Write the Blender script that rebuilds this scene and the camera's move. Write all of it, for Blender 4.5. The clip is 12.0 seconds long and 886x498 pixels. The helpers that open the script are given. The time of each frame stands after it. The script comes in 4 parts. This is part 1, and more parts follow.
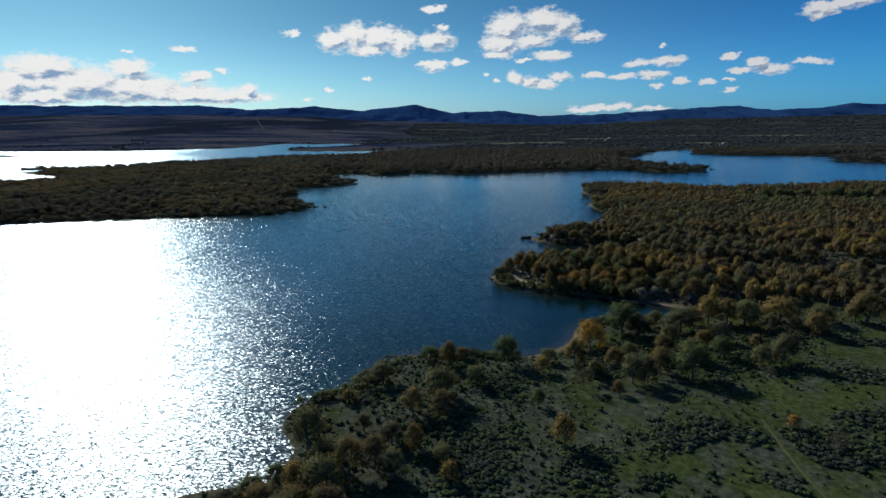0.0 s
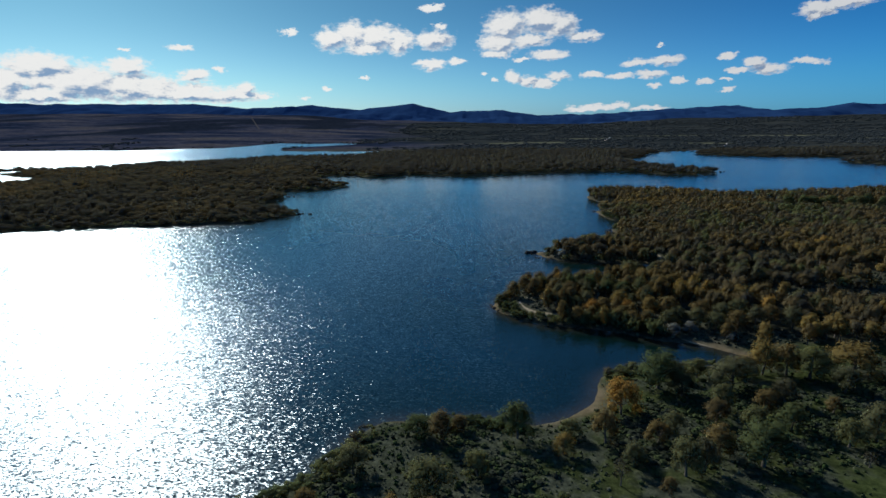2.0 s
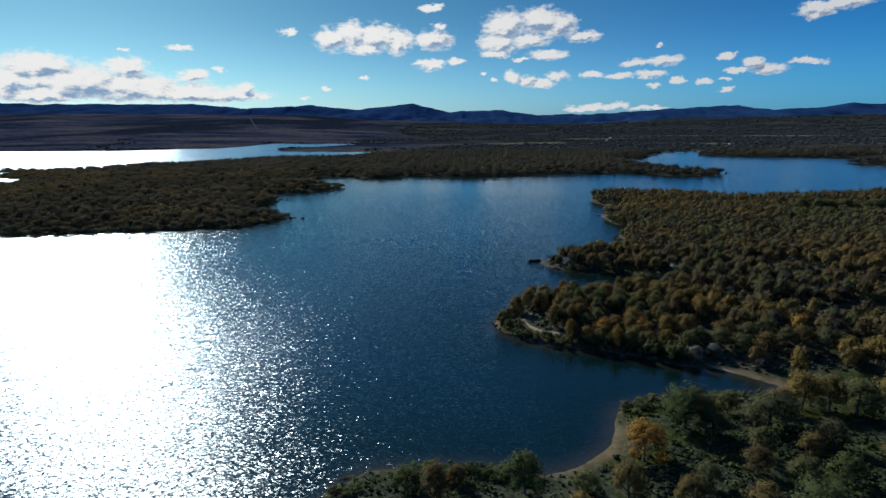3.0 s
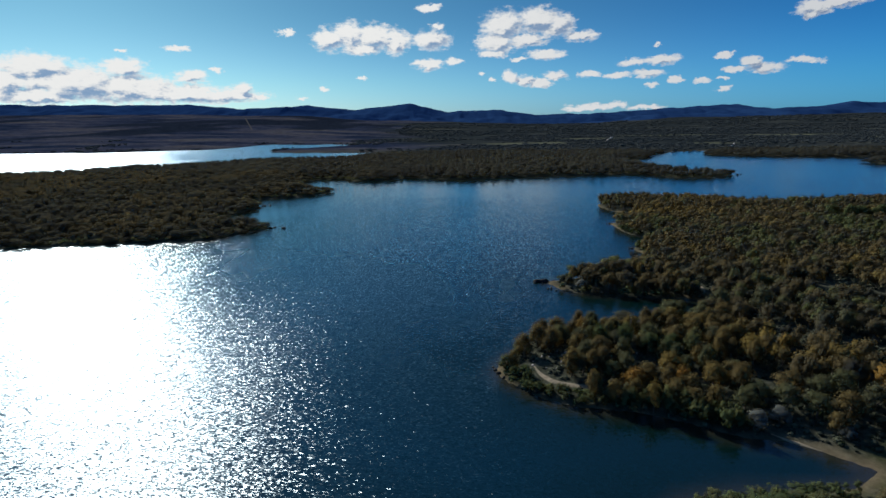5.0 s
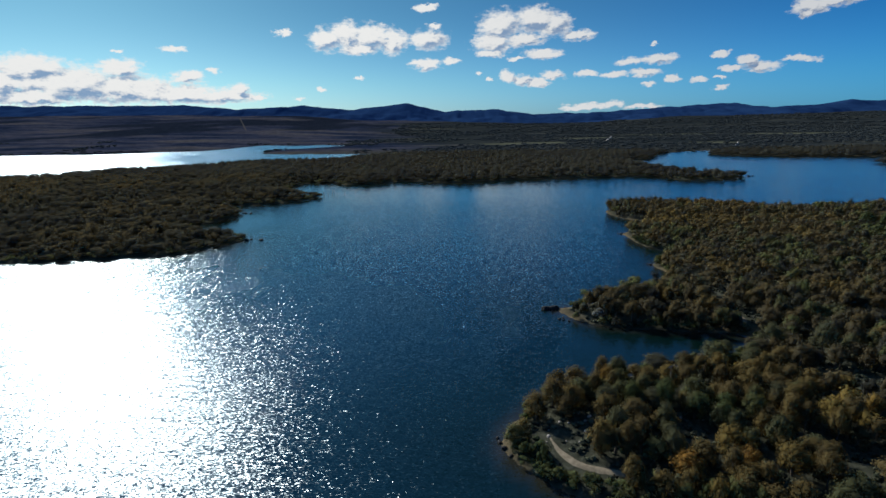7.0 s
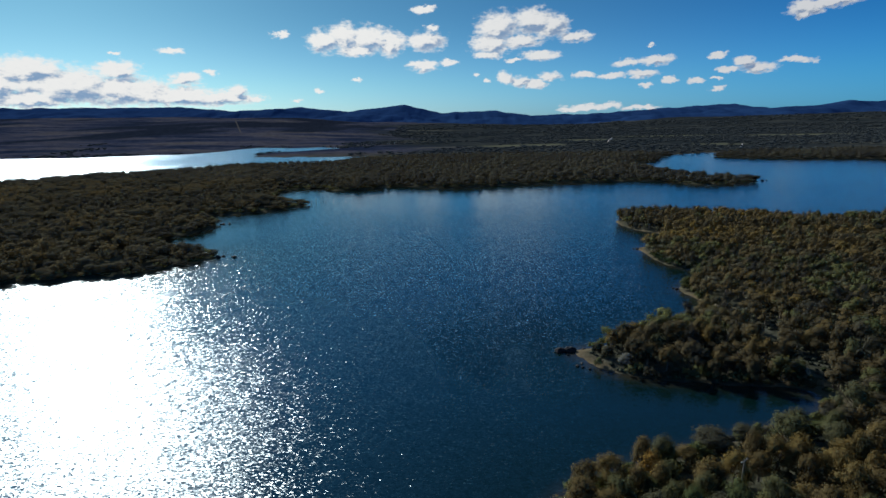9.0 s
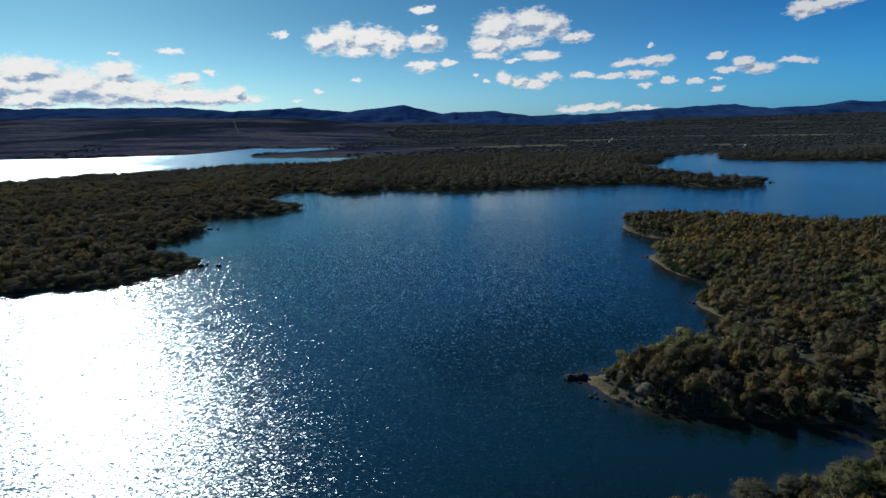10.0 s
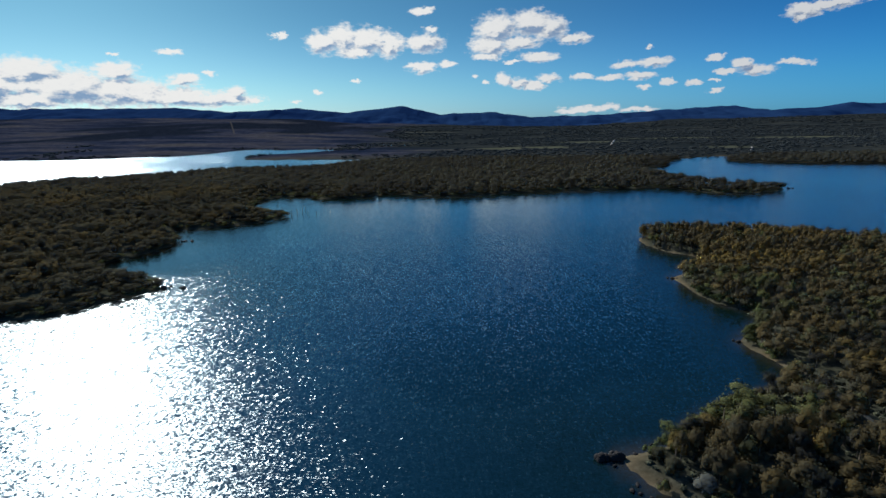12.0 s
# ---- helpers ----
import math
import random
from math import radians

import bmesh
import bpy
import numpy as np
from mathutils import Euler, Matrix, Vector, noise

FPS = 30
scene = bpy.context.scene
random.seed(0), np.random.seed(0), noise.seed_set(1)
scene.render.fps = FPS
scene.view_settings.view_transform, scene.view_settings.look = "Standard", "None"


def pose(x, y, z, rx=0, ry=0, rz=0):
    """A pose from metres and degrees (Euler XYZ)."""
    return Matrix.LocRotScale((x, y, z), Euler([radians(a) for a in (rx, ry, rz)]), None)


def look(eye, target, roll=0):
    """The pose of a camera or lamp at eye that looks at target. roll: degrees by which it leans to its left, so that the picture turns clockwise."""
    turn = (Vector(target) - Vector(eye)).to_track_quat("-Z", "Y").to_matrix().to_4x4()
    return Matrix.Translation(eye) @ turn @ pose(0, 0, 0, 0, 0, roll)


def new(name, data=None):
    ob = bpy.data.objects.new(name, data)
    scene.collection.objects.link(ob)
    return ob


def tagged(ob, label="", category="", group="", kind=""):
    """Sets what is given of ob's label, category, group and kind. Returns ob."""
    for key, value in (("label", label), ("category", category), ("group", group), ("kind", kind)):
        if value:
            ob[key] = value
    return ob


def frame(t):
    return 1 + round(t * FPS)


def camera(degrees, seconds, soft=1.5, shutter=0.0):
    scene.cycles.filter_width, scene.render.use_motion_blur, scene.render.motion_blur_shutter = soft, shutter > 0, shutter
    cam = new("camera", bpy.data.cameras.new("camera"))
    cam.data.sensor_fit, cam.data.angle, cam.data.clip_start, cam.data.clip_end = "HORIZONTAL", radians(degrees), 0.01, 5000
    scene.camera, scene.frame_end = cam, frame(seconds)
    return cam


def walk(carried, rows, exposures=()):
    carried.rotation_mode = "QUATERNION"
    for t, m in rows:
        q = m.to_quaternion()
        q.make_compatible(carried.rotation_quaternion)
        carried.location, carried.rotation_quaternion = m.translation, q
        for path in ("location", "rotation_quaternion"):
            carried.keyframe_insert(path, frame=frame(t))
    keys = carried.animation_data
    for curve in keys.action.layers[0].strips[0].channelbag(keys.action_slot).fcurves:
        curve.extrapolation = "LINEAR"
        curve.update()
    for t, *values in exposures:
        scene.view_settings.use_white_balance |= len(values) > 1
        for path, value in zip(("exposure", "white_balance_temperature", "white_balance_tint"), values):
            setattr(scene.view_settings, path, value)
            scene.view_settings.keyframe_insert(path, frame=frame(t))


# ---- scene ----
cam = camera(81.9, 12.0)
PATH = [
    (0, (0.458, -2.355, 58.99), (0.322, -0.418, 58.507), -0.7),
    (0.5, (0.421, 5.134, 59.085), (0.288, 7.07, 58.601), -0.6),
    (1, (0.419, 12.483, 59.299), (0.287, 14.419, 58.814), -0.6),
    (1.5, (0.114, 19.898, 59.475), (-0.015, 21.834, 58.99), -0.6),
    (2, (-0.187, 27.631, 59.62), (-0.314, 29.567, 59.134), -0.6),
    (2.5, (-0.279, 35.101, 59.614), (-0.404, 37.037, 59.129), -0.6),
    (3, (-0.257, 42.556, 59.631), (-0.382, 44.492, 59.145), -0.6),
    (5, (0.075, 72.832, 59.347), (-0.045, 74.768, 58.861), -0.8),
    (5.5, (0.147, 80.191, 59.221), (0.028, 82.127, 58.733), -0.8),
    (6, (0.126, 87.512, 59.206), (0.01, 89.448, 58.718), -0.9),
    (6.5, (0.064, 94.788, 59.298), (-0.049, 96.724, 58.81), -0.9),
    (7, (0.151, 102.16, 59.431), (0.039, 104.096, 58.944), -1.0),
    (9, (0.112, 131.644, 59.834), (0.007, 133.582, 59.352), -1.1),
    (9.5, (0.184, 139.06, 59.758), (0.08, 140.998, 59.277), -1.1),
    (10, (0.168, 146.41, 59.737), (0.065, 148.349, 59.256), -1.1),
    (10.5, (-0.116, 153.703, 59.817), (-0.217, 155.642, 59.337), -1.1),
    (11, (-0.24, 160.792, 59.915), (-0.339, 162.731, 59.438), -1.1),
    (11.5, (-0.398, 168.075, 60.026), (-0.497, 170.015, 59.55), -1.1),
    (12, (-0.294, 175.407, 60.154), (-0.393, 177.346, 59.677), -1.0),
]
walk(cam, [(t, look(eye, target, roll)) for t, eye, target, roll in PATH])

# ---- light ----
SUN_AZ, SUN_EL = radians(-40.5), radians(30.0)
TO_SUN = Vector((math.sin(SUN_AZ) * math.cos(SUN_EL), math.cos(SUN_AZ) * math.cos(SUN_EL), math.sin(SUN_EL)))
scene.view_settings.exposure = 0.0
sun_data = bpy.data.lights.new("sun", "SUN")
sun_data.energy, sun_data.angle, sun_data.color = 4.6, radians(0.5), (1.0, 0.96, 0.91)
sun = new("sun", sun_data)
sun.matrix_world = look(TO_SUN * 1000, (0, 0, 0))


class Net:
    """Small wrapper to wire shader nodes."""

    def __init__(self, tree):
        self.tree = tree
        tree.nodes.clear()

    def add(self, kind, **props):
        n = self.tree.nodes.new(kind)
        for key, value in props.items():
            setattr(n, key, value)
        return n

    def put(self, socket, value):
        if isinstance(value, bpy.types.NodeSocket):
            self.tree.links.new(value, socket)
        else:
            socket.default_value = value

    def math(self, op, a, b=0.0, c=0.0, clamp=False):
        n = self.add("ShaderNodeMath", operation=op, use_clamp=clamp)
        for s, v in zip(n.inputs, (a, b, c)):
            self.put(s, v)
        return n.outputs[0]

    def vec(self, op, a, b=(0, 0, 0), c=(0, 0, 0), out=0):
        n = self.add("ShaderNodeVectorMath", operation=op)
        for s, v in zip(n.inputs, (a, b, c)):
            self.put(s, v)
        return n.outputs[out]

    def noise(self, where, scale, detail=4.0, rough=0.55, out="Fac"):
        n = self.add("ShaderNodeTexNoise")
        self.put(n.inputs["Vector"], where)
        n.inputs["Scale"].default_value, n.inputs["Detail"].default_value, n.inputs["Roughness"].default_value = scale, detail, rough
        return n.outputs[out]

    def ramp(self, fac, stops):
        n = self.add("ShaderNodeValToRGB")
        e = n.color_ramp.elements
        while len(e) < len(stops):
            e.new(0.5)
        for el, (p, c) in zip(e, stops):
            el.position, el.color = p, (*c, 1)
        self.put(n.inputs[0], fac)
        return n.outputs[0]

    def step(self, x, lo, hi, a=0.0, b=1.0):
        n = self.add("ShaderNodeMapRange", interpolation_type="SMOOTHSTEP")
        for s, v in zip(n.inputs, (x, lo, hi, a, b)):
            self.put(s, v)
        return n.outputs[0]

    def mix(self, fac, a, b, blend="MIX"):
        n = self.add("ShaderNodeMix", data_type="RGBA", blend_type=blend)
        self.put(n.inputs[0], fac)
        self.put(n.inputs[6], a if isinstance(a, bpy.types.NodeSocket) else (*a, 1))
        self.put(n.inputs[7], b if isinstance(b, bpy.types.NodeSocket) else (*b, 1))
        return n.outputs[2]

    def attr(self, name, out="Fac"):
        return self.add("ShaderNodeAttribute", attribute_name=name).outputs[out]


# Clouds of the day: azimuth, elevation, half width, half height of each billow, in degrees.
CLOUD_BANK = [(-40.4, 4.8, 3.0, 1.25), (-42.8, 3.5, 2.2, 1.6), (-38.2, 3.7, 5.6, 1.7), (-40.7, 2.5, 4.5, 0.7), (-34.0, 5.1, 2.0, 0.95),
              (-33.5, 3.3, 5.7, 1.5), (-28.4, 4.5, 1.5, 0.7), (-29.8, 2.9, 5.6, 1.0), (-25.3, 2.7, 3.7, 0.75), (-23.7, 3.5, 1.0, 0.65),
              (-22.2, 2.6, 0.9, 0.33), (-47.0, 3.6, 4.0, 1.6), (-54.0, 3.0, 5.0, 1.5)]
CUMULUS_A = [(-15.0, 8.2, 1.7, 1.06), (-13.0, 8.6, 2.0, 1.37), (-10.4, 8.5, 2.3, 1.38), (-8.1, 8.1, 1.7, 1.29), (-11.6, 7.3, 2.6, 0.54),
             (-4.5, 8.2, 2.1, 1.08), (-3.9, 9.4, 0.8, 0.32), (-4.9, 5.8, 1.7, 0.61), (-2.2, 6.1, 1.1, 0.33)]
CUMULUS_B = [(3.1, 9.4, 2.3, 1.47), (6.6, 9.8, 2.3, 1.34), (8.6, 9.2, 1.7, 1.14), (2.3, 7.8, 2.1, 1.18), (5.5, 8.0, 2.3, 0.75),
             (10.9, 8.1, 1.7, 0.52), (2.0, 6.7, 1.5, 0.44), (7.4, 6.5, 2.2, 0.49), (4.8, 6.2, 0.8, 0.22), (3.8, 4.5, 0.7, 0.67),
             (5.3, 4.1, 1.5, 0.56), (7.1, 3.7, 1.2, 0.45), (8.5, 4.4, 1.3, 0.5)]
STREAKS = [(11.9, 4.4, 1.4, 0.33), (14.7, 4.2, 1.6, 0.32), (17.6, 4.3, 1.5, 0.42), (16.2, 5.5, 1.5, 0.42), (18.8, 5.5, 1.8, 0.41),
           (26.5, 5.0, 0.9, 0.59), (27.5, 4.3, 1.6, 0.49), (25.2, 4.3, 1.1, 0.3), (30.4, 4.8, 1.4, 0.28), (30.7, 9.0, 1.6, 0.7),
           (32.2, 9.2, 2.4, 0.45), (30.3, 8.4, 0.5, 0.36), (12.6, 1.3, 2.8, 0.34), (14.6, 1.4, 1.6, 0.33), (17.6, 1.1, 2.1, 0.22),
           (10.9, 1.1, 1.4, 0.29), (36.5, 9.6, 3.0, 0.55), (43.0, 6.0, 3.0, 0.7)]
PUFFS = [(-33.9, 6.6, 0.5, 0.14), (-29.3, 6.9, 1.3, 0.3), (-26.2, 5.1, 0.7, 0.36), (-19.2, 8.8, 0.9, 0.31), (-15.9, 3.4, 0.5, 0.22),
         (-18.3, 2.4, 0.6, 0.23), (-11.8, 4.5, 0.5, 0.17), (-4.7, 11.2, 1.5, 0.36), (1.9, 4.2, 0.6, 0.17), (0.8, 4.8, 0.5, 0.17),
         (17.9, 3.3, 0.8, 0.27), (20.1, 3.7, 0.7, 0.32), (22.4, 3.4, 0.7, 0.26), (18.2, 6.9, 0.5, 0.2), (24.1, 5.7, 0.7, 0.3),
         (24.4, 2.6, 0.7, 0.21), (24.3, 3.5, 0.6, 0.15)]


def make_sky():
    world = bpy.data.worlds.new("sky")
    scene.world = world
    world.use_nodes = True
    n = Net(world.node_tree)
    sky = n.add("ShaderNodeTexSky", sky_type="NISHITA", sun_disc=False, sun_elevation=SUN_EL, sun_rotation=SUN_AZ,
                altitude=900.0, air_density=1.0, dust_density=1.0, ozone_density=1.5)
    tc = n.add("ShaderNodeTexCoord").outputs["Generated"]
    xyz = n.add("ShaderNodeSeparateXYZ")
    n.put(xyz.inputs[0], tc)
    az = n.math("MULTIPLY", n.math("ARCTAN2", xyz.outputs[0], xyz.outputs[1]), 57.29578)
    el = n.math("MULTIPLY", n.math("ARCSINE", xyz.outputs[2]), 57.29578)
    p = n.add("ShaderNodeCombineXYZ")
    n.put(p.inputs[0], az), n.put(p.inputs[1], el)
    p = p.outputs[0]
    stretched = n.vec("MULTIPLY", p, (1.0, 1.6, 1.0))
    curl = n.vec("SUBTRACT", n.noise(stretched, 0.55, 5.0, 0.6, "Color"), (0.5, 0.5, 0.5))
    bent = n.vec("MULTIPLY_ADD", curl, (2.2, 1.1, 0.0), p)
    curl = n.vec("SUBTRACT", n.noise(stretched, 1.9, 4.0, 0.6, "Color"), (0.5, 0.5, 0.5))
    bent = n.vec("MULTIPLY_ADD", curl, (0.9, 0.55, 0.0), bent)

    def nearest(billows, bent):
        best = None
        for a, e, w, h in billows:
            q = n.vec("LENGTH", n.vec("MULTIPLY_ADD", bent, (1 / w, 1 / h, 0), (-a / w, -e / h, 0)), out=1)
            best = q if best is None else n.math("MINIMUM", best, q)
        return best

    deep = nearest(CLOUD_BANK + CUMULUS_A + CUMULUS_B + STREAKS, bent)
    near = n.math("MINIMUM", deep, nearest(PUFFS, bent))
    sunward = nearest(CLOUD_BANK + CUMULUS_A + CUMULUS_B + STREAKS, n.vec("ADD", bent, (-0.45, 0.55, 0.0)))
    fine = n.noise(stretched, 1.7, 7.0, 0.62)
    wisp = n.noise(n.vec("MULTIPLY_ADD", p, (0.75, 2.4, 1.0), (11.0, 3.0, 0.0)), 0.75, 3.0, 0.5)
    body = n.math("MULTIPLY_ADD", n.math("SUBTRACT", fine, 0.5), 0.95, near)
    body = n.math("MULTIPLY_ADD", n.math("SUBTRACT", wisp, 0.45), 0.80, body)
    cover = n.step(body, 1.24, 0.60)
    # grey sides turned from the sun and hollows between the billows
    lumps = n.vec("MULTIPLY", p, (1.0, 1.7, 1.0))
    lit = n.math("SUBTRACT", n.noise(lumps, 0.75, 6.0, 0.6), n.noise(n.vec("ADD", lumps, (-0.30, 0.75, 0.0)), 0.75, 6.0, 0.6))
    belly = n.noise(n.vec("MULTIPLY_ADD", p, (0.75, 2.4, 1.0), (40.0, 7.0, 0.0)), 0.42, 5.0, 0.6)
    turned = n.math("ADD", n.math("MULTIPLY", n.math("SUBTRACT", deep, sunward), 0.60), n.math("MULTIPLY_ADD", lit, -0.95, n.math("MULTIPLY", belly, 0.52)))
    turned = n.math("ADD", turned, n.step(az, -5.0, 25.0, 0.0, 0.09))
    hollow = n.math("MULTIPLY", n.step(turned, 0.13, 0.52), n.step(deep, 1.10, 0.55))
    hollow = n.math("MULTIPLY_ADD", n.math("SUBTRACT", fine, 0.5), 0.35, hollow, clamp=True)
    toward = n.step(n.vec("DOT_PRODUCT", tc, tuple(TO_SUN), out=1), 0.10, 0.97)
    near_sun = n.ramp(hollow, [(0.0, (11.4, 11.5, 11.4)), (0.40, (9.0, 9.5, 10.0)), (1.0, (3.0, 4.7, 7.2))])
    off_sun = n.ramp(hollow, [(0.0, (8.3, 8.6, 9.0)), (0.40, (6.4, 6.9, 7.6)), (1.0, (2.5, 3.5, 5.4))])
    tone = n.mix(n.step(az, -16.0, 34.0), near_sun, off_sun)
    low, high = n.mix(toward, (0.19, 0.84, 1.62), (0.52, 0.91, 1.15)), n.mix(toward, (0.06, 0.53, 1.12), (0.28, 0.63, 0.80))
    high = n.mix(n.step(el, 14.0, 45.0), high, (0.52, 1.02, 1.46))
    tint = n.mix(1.0, sky.outputs[0], n.mix(n.step(el, 0.0, 12.0), low, high), "MULTIPLY")
    # a blue band of haze along the skyline
    tint = n.mix(n.step(el, 4.5, 0.0), tint, n.mix(1.0, tint, (1.0, 0.93, 1.06), "MULTIPLY"))
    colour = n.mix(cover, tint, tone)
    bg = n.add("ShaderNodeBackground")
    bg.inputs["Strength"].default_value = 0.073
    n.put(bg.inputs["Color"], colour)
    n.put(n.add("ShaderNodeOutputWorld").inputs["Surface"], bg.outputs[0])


make_sky()


# ---- materials ----
def material(name):
    m = bpy.data.materials.new(name)
    m.use_nodes = True
    return m, Net(m.node_tree)


def finish(m, n, colour, rough=0.9, bump=None, strength=0.5, distance=0.1, spec=0.3, metal=0.0):
    b = n.add("ShaderNodeBsdfPrincipled")
    n.put(b.inputs["Base Color"], colour)
    n.put(b.inputs["Roughness"], rough)
    b.inputs["Specular IOR Level"].default_value = spec
    b.inputs["Metallic"].default_value = metal
    if bump is not None:
        k = n.add("ShaderNodeBump")
        k.inputs["Strength"].default_value, k.inputs["Distance"].default_value = strength, distance
        n.put(k.inputs["Height"], bump)
        n.put(b.inputs["Normal"], k.outputs[0])
    n.put(n.add("ShaderNodeOutputMaterial").inputs["Surface"], b.outputs[0])
    return m


def leaf_material(name):
    m, n = material(name)
    spot = n.add("ShaderNodeNewGeometry").outputs["Position"]
    tone = n.math("MULTIPLY_ADD", n.math("SUBTRACT", n.add("ShaderNodeObjectInfo").outputs["Random"], 0.5), 0.05, n.attr("tone"))
    tone = n.math("MULTIPLY_ADD", n.math("SUBTRACT", n.noise(spot, 0.7, 3.0), 0.5), 0.10, tone)
    colour = n.ramp(tone, [(0.0, (0.050, 0.082, 0.046)), (0.15, (0.110, 0.146, 0.066)), (0.3, (0.172, 0.192, 0.084)), (0.42, (0.120, 0.122, 0.086)), (0.47, (0.064, 0.066, 0.060)),
                           (0.52, (0.102, 0.106, 0.082)), (0.64, (0.166, 0.138, 0.074)), (0.76, (0.325, 0.250, 0.080)), (0.86, (0.430, 0.250, 0.068)),
                           (0.94, (0.235, 0.255, 0.230))])
    colour = n.mix(n.step(n.noise(spot, 4.0, 2.0), 0.35, 0.7), colour, n.mix(0.5, colour, (0.72, 0.72, 0.72), "MULTIPLY"))
    # each spray of leaves turns its faces outward from its bough
    out = n.add("ShaderNodeVectorTransform", vector_type="NORMAL", convert_from="OBJECT", convert_to="WORLD")
    n.put(out.inputs[0], n.attr("outward", "Vector"))
    d, t = n.add("ShaderNodeBsdfDiffuse"), n.add("ShaderNodeBsdfTranslucent")
    n.put(d.inputs["Color"], colour)
    # light that has come through a leaf is warmer
    n.put(t.inputs["Color"], n.mix(1.0, colour, (1.30, 1.10, 0.60), "MULTIPLY"))
    n.put(d.inputs["Normal"], out.outputs[0]), n.put(t.inputs["Normal"], out.outputs[0])
    mix = n.add("ShaderNodeMixShader")
    mix.inputs[0].default_value = 0.50
    n.put(mix.inputs[1], d.outputs[0]), n.put(mix.inputs[2], t.outputs[0])
    # light slips between the leaves of a spray
    gaps = n.add("ShaderNodeMixShader")
    gaps.inputs[0].default_value = 0.42
    n.put(gaps.inputs[1], mix.outputs[0]), n.put(gaps.inputs[2], n.add("ShaderNodeBsdfTransparent").outputs[0])
    n.put(n.add("ShaderNodeOutputMaterial").inputs["Surface"], gaps.outputs[0])
    return m


def bark_material():
    m, n = material("bark")
    spot = n.add("ShaderNodeTexCoord").outputs["Object"]
    f = n.noise(n.vec("MULTIPLY", spot, (3.0, 3.0, 0.8)), 2.0, 6.0)
    return finish(m, n, n.ramp(f, [(0.3, (0.06, 0.05, 0.04)), (0.7, (0.19, 0.17, 0.145))]), 0.95, f, 0.6, 0.05)


def ground_material():
    m, n = material("ground")
    spot = n.add("ShaderNodeNewGeometry").outputs["Position"]
    big, mid, fine = n.noise(spot, 0.018, 5.0), n.noise(spot, 0.16, 5.0, 0.6), n.noise(spot, 0.7, 8.0, 0.78)
    grass = n.ramp(fine, [(0.32, (0.011, 0.016, 0.006)), (0.5, (0.034, 0.045, 0.016)), (0.68, (0.080, 0.094, 0.036))])
    dry = n.ramp(fine, [(0.32, (0.013, 0.017, 0.012)), (0.52, (0.050, 0.059, 0.040)), (0.7, (0.112, 0.123, 0.084))])
    meadow = n.mix(n.step(n.math("MULTIPLY_ADD", n.attr("poor"), 0.12, mid), 0.42, 0.60), grass, dry)
    turf = n.ramp(fine, [(0.34, (0.018, 0.027, 0.009)), (0.5, (0.040, 0.055, 0.018)), (0.68, (0.080, 0.098, 0.036))])
    meadow = n.mix(n.math("MULTIPLY", n.attr("lawn"), n.step(mid, 0.66, 0.40)), meadow, turf)
    litter = n.ramp(fine, [(0.3, (0.024, 0.027, 0.019)), (0.52, (0.058, 0.062, 0.044)), (0.72, (0.135, 0.140, 0.110))])
    near = n.mix(n.attr("wood"), meadow, litter)
    # far scrub and heath: their colours are shifted to blue to stand for haze
    scrub = n.ramp(n.noise(n.vec("MULTIPLY", spot, (0.4, 1.6, 1.0)), 0.0075, 9.0, 0.74),
                   [(0.34, (0.012, 0.018, 0.021)), (0.5, (0.024, 0.030, 0.031)), (0.58, (0.040, 0.044, 0.040)), (0.66, (0.090, 0.096, 0.070))])
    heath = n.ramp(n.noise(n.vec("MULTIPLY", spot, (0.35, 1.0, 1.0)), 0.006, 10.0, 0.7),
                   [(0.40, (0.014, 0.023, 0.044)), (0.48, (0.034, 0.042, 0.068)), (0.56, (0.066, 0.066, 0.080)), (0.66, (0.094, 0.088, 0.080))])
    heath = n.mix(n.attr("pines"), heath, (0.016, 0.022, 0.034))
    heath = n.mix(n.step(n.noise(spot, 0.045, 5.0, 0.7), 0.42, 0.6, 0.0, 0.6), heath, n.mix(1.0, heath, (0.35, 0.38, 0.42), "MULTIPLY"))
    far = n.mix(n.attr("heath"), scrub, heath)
    far = n.mix(n.attr("field"), far, n.ramp(n.noise(spot, 0.03, 6.0, 0.7), [(0.3, (0.075, 0.082, 0.050)), (0.7, (0.128, 0.132, 0.088))]))
    # a bare firebreak straight up the heath hill
    where = n.add("ShaderNodeSeparateXYZ")
    n.put(where.inputs[0], spot)
    aside = n.math("ABSOLUTE", n.math("ADD", n.math("MULTIPLY_ADD", where.outputs[0], 0.9036, n.math("MULTIPLY", where.outputs[1], 0.4285)), -111.8))
    bare = n.math("MULTIPLY", n.step(aside, 3.4, 1.2), n.math("MULTIPLY", n.step(where.outputs[1], 2150.0, 2250.0), n.step(where.outputs[1], 3030.0, 2980.0)))
    far = n.mix(bare, far, (0.085, 0.078, 0.068))
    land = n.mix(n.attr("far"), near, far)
    sand = n.ramp(n.math("ADD", n.math("MULTIPLY", mid, 0.5), n.math("MULTIPLY", fine, 0.5)),
                  [(0.35, (0.086, 0.069, 0.041)), (0.6, (0.186, 0.152, 0.094))])
    land = n.mix(n.attr("sand"), land, sand)
    land = n.mix(n.step(big, 0.35, 0.7, 0.0, 0.35), land, n.mix(0.5, land, (0.4, 0.42, 0.36), "MULTIPLY"))
    return finish(m, n, land, 1.0, fine, 0.7, 0.35, 0.0)


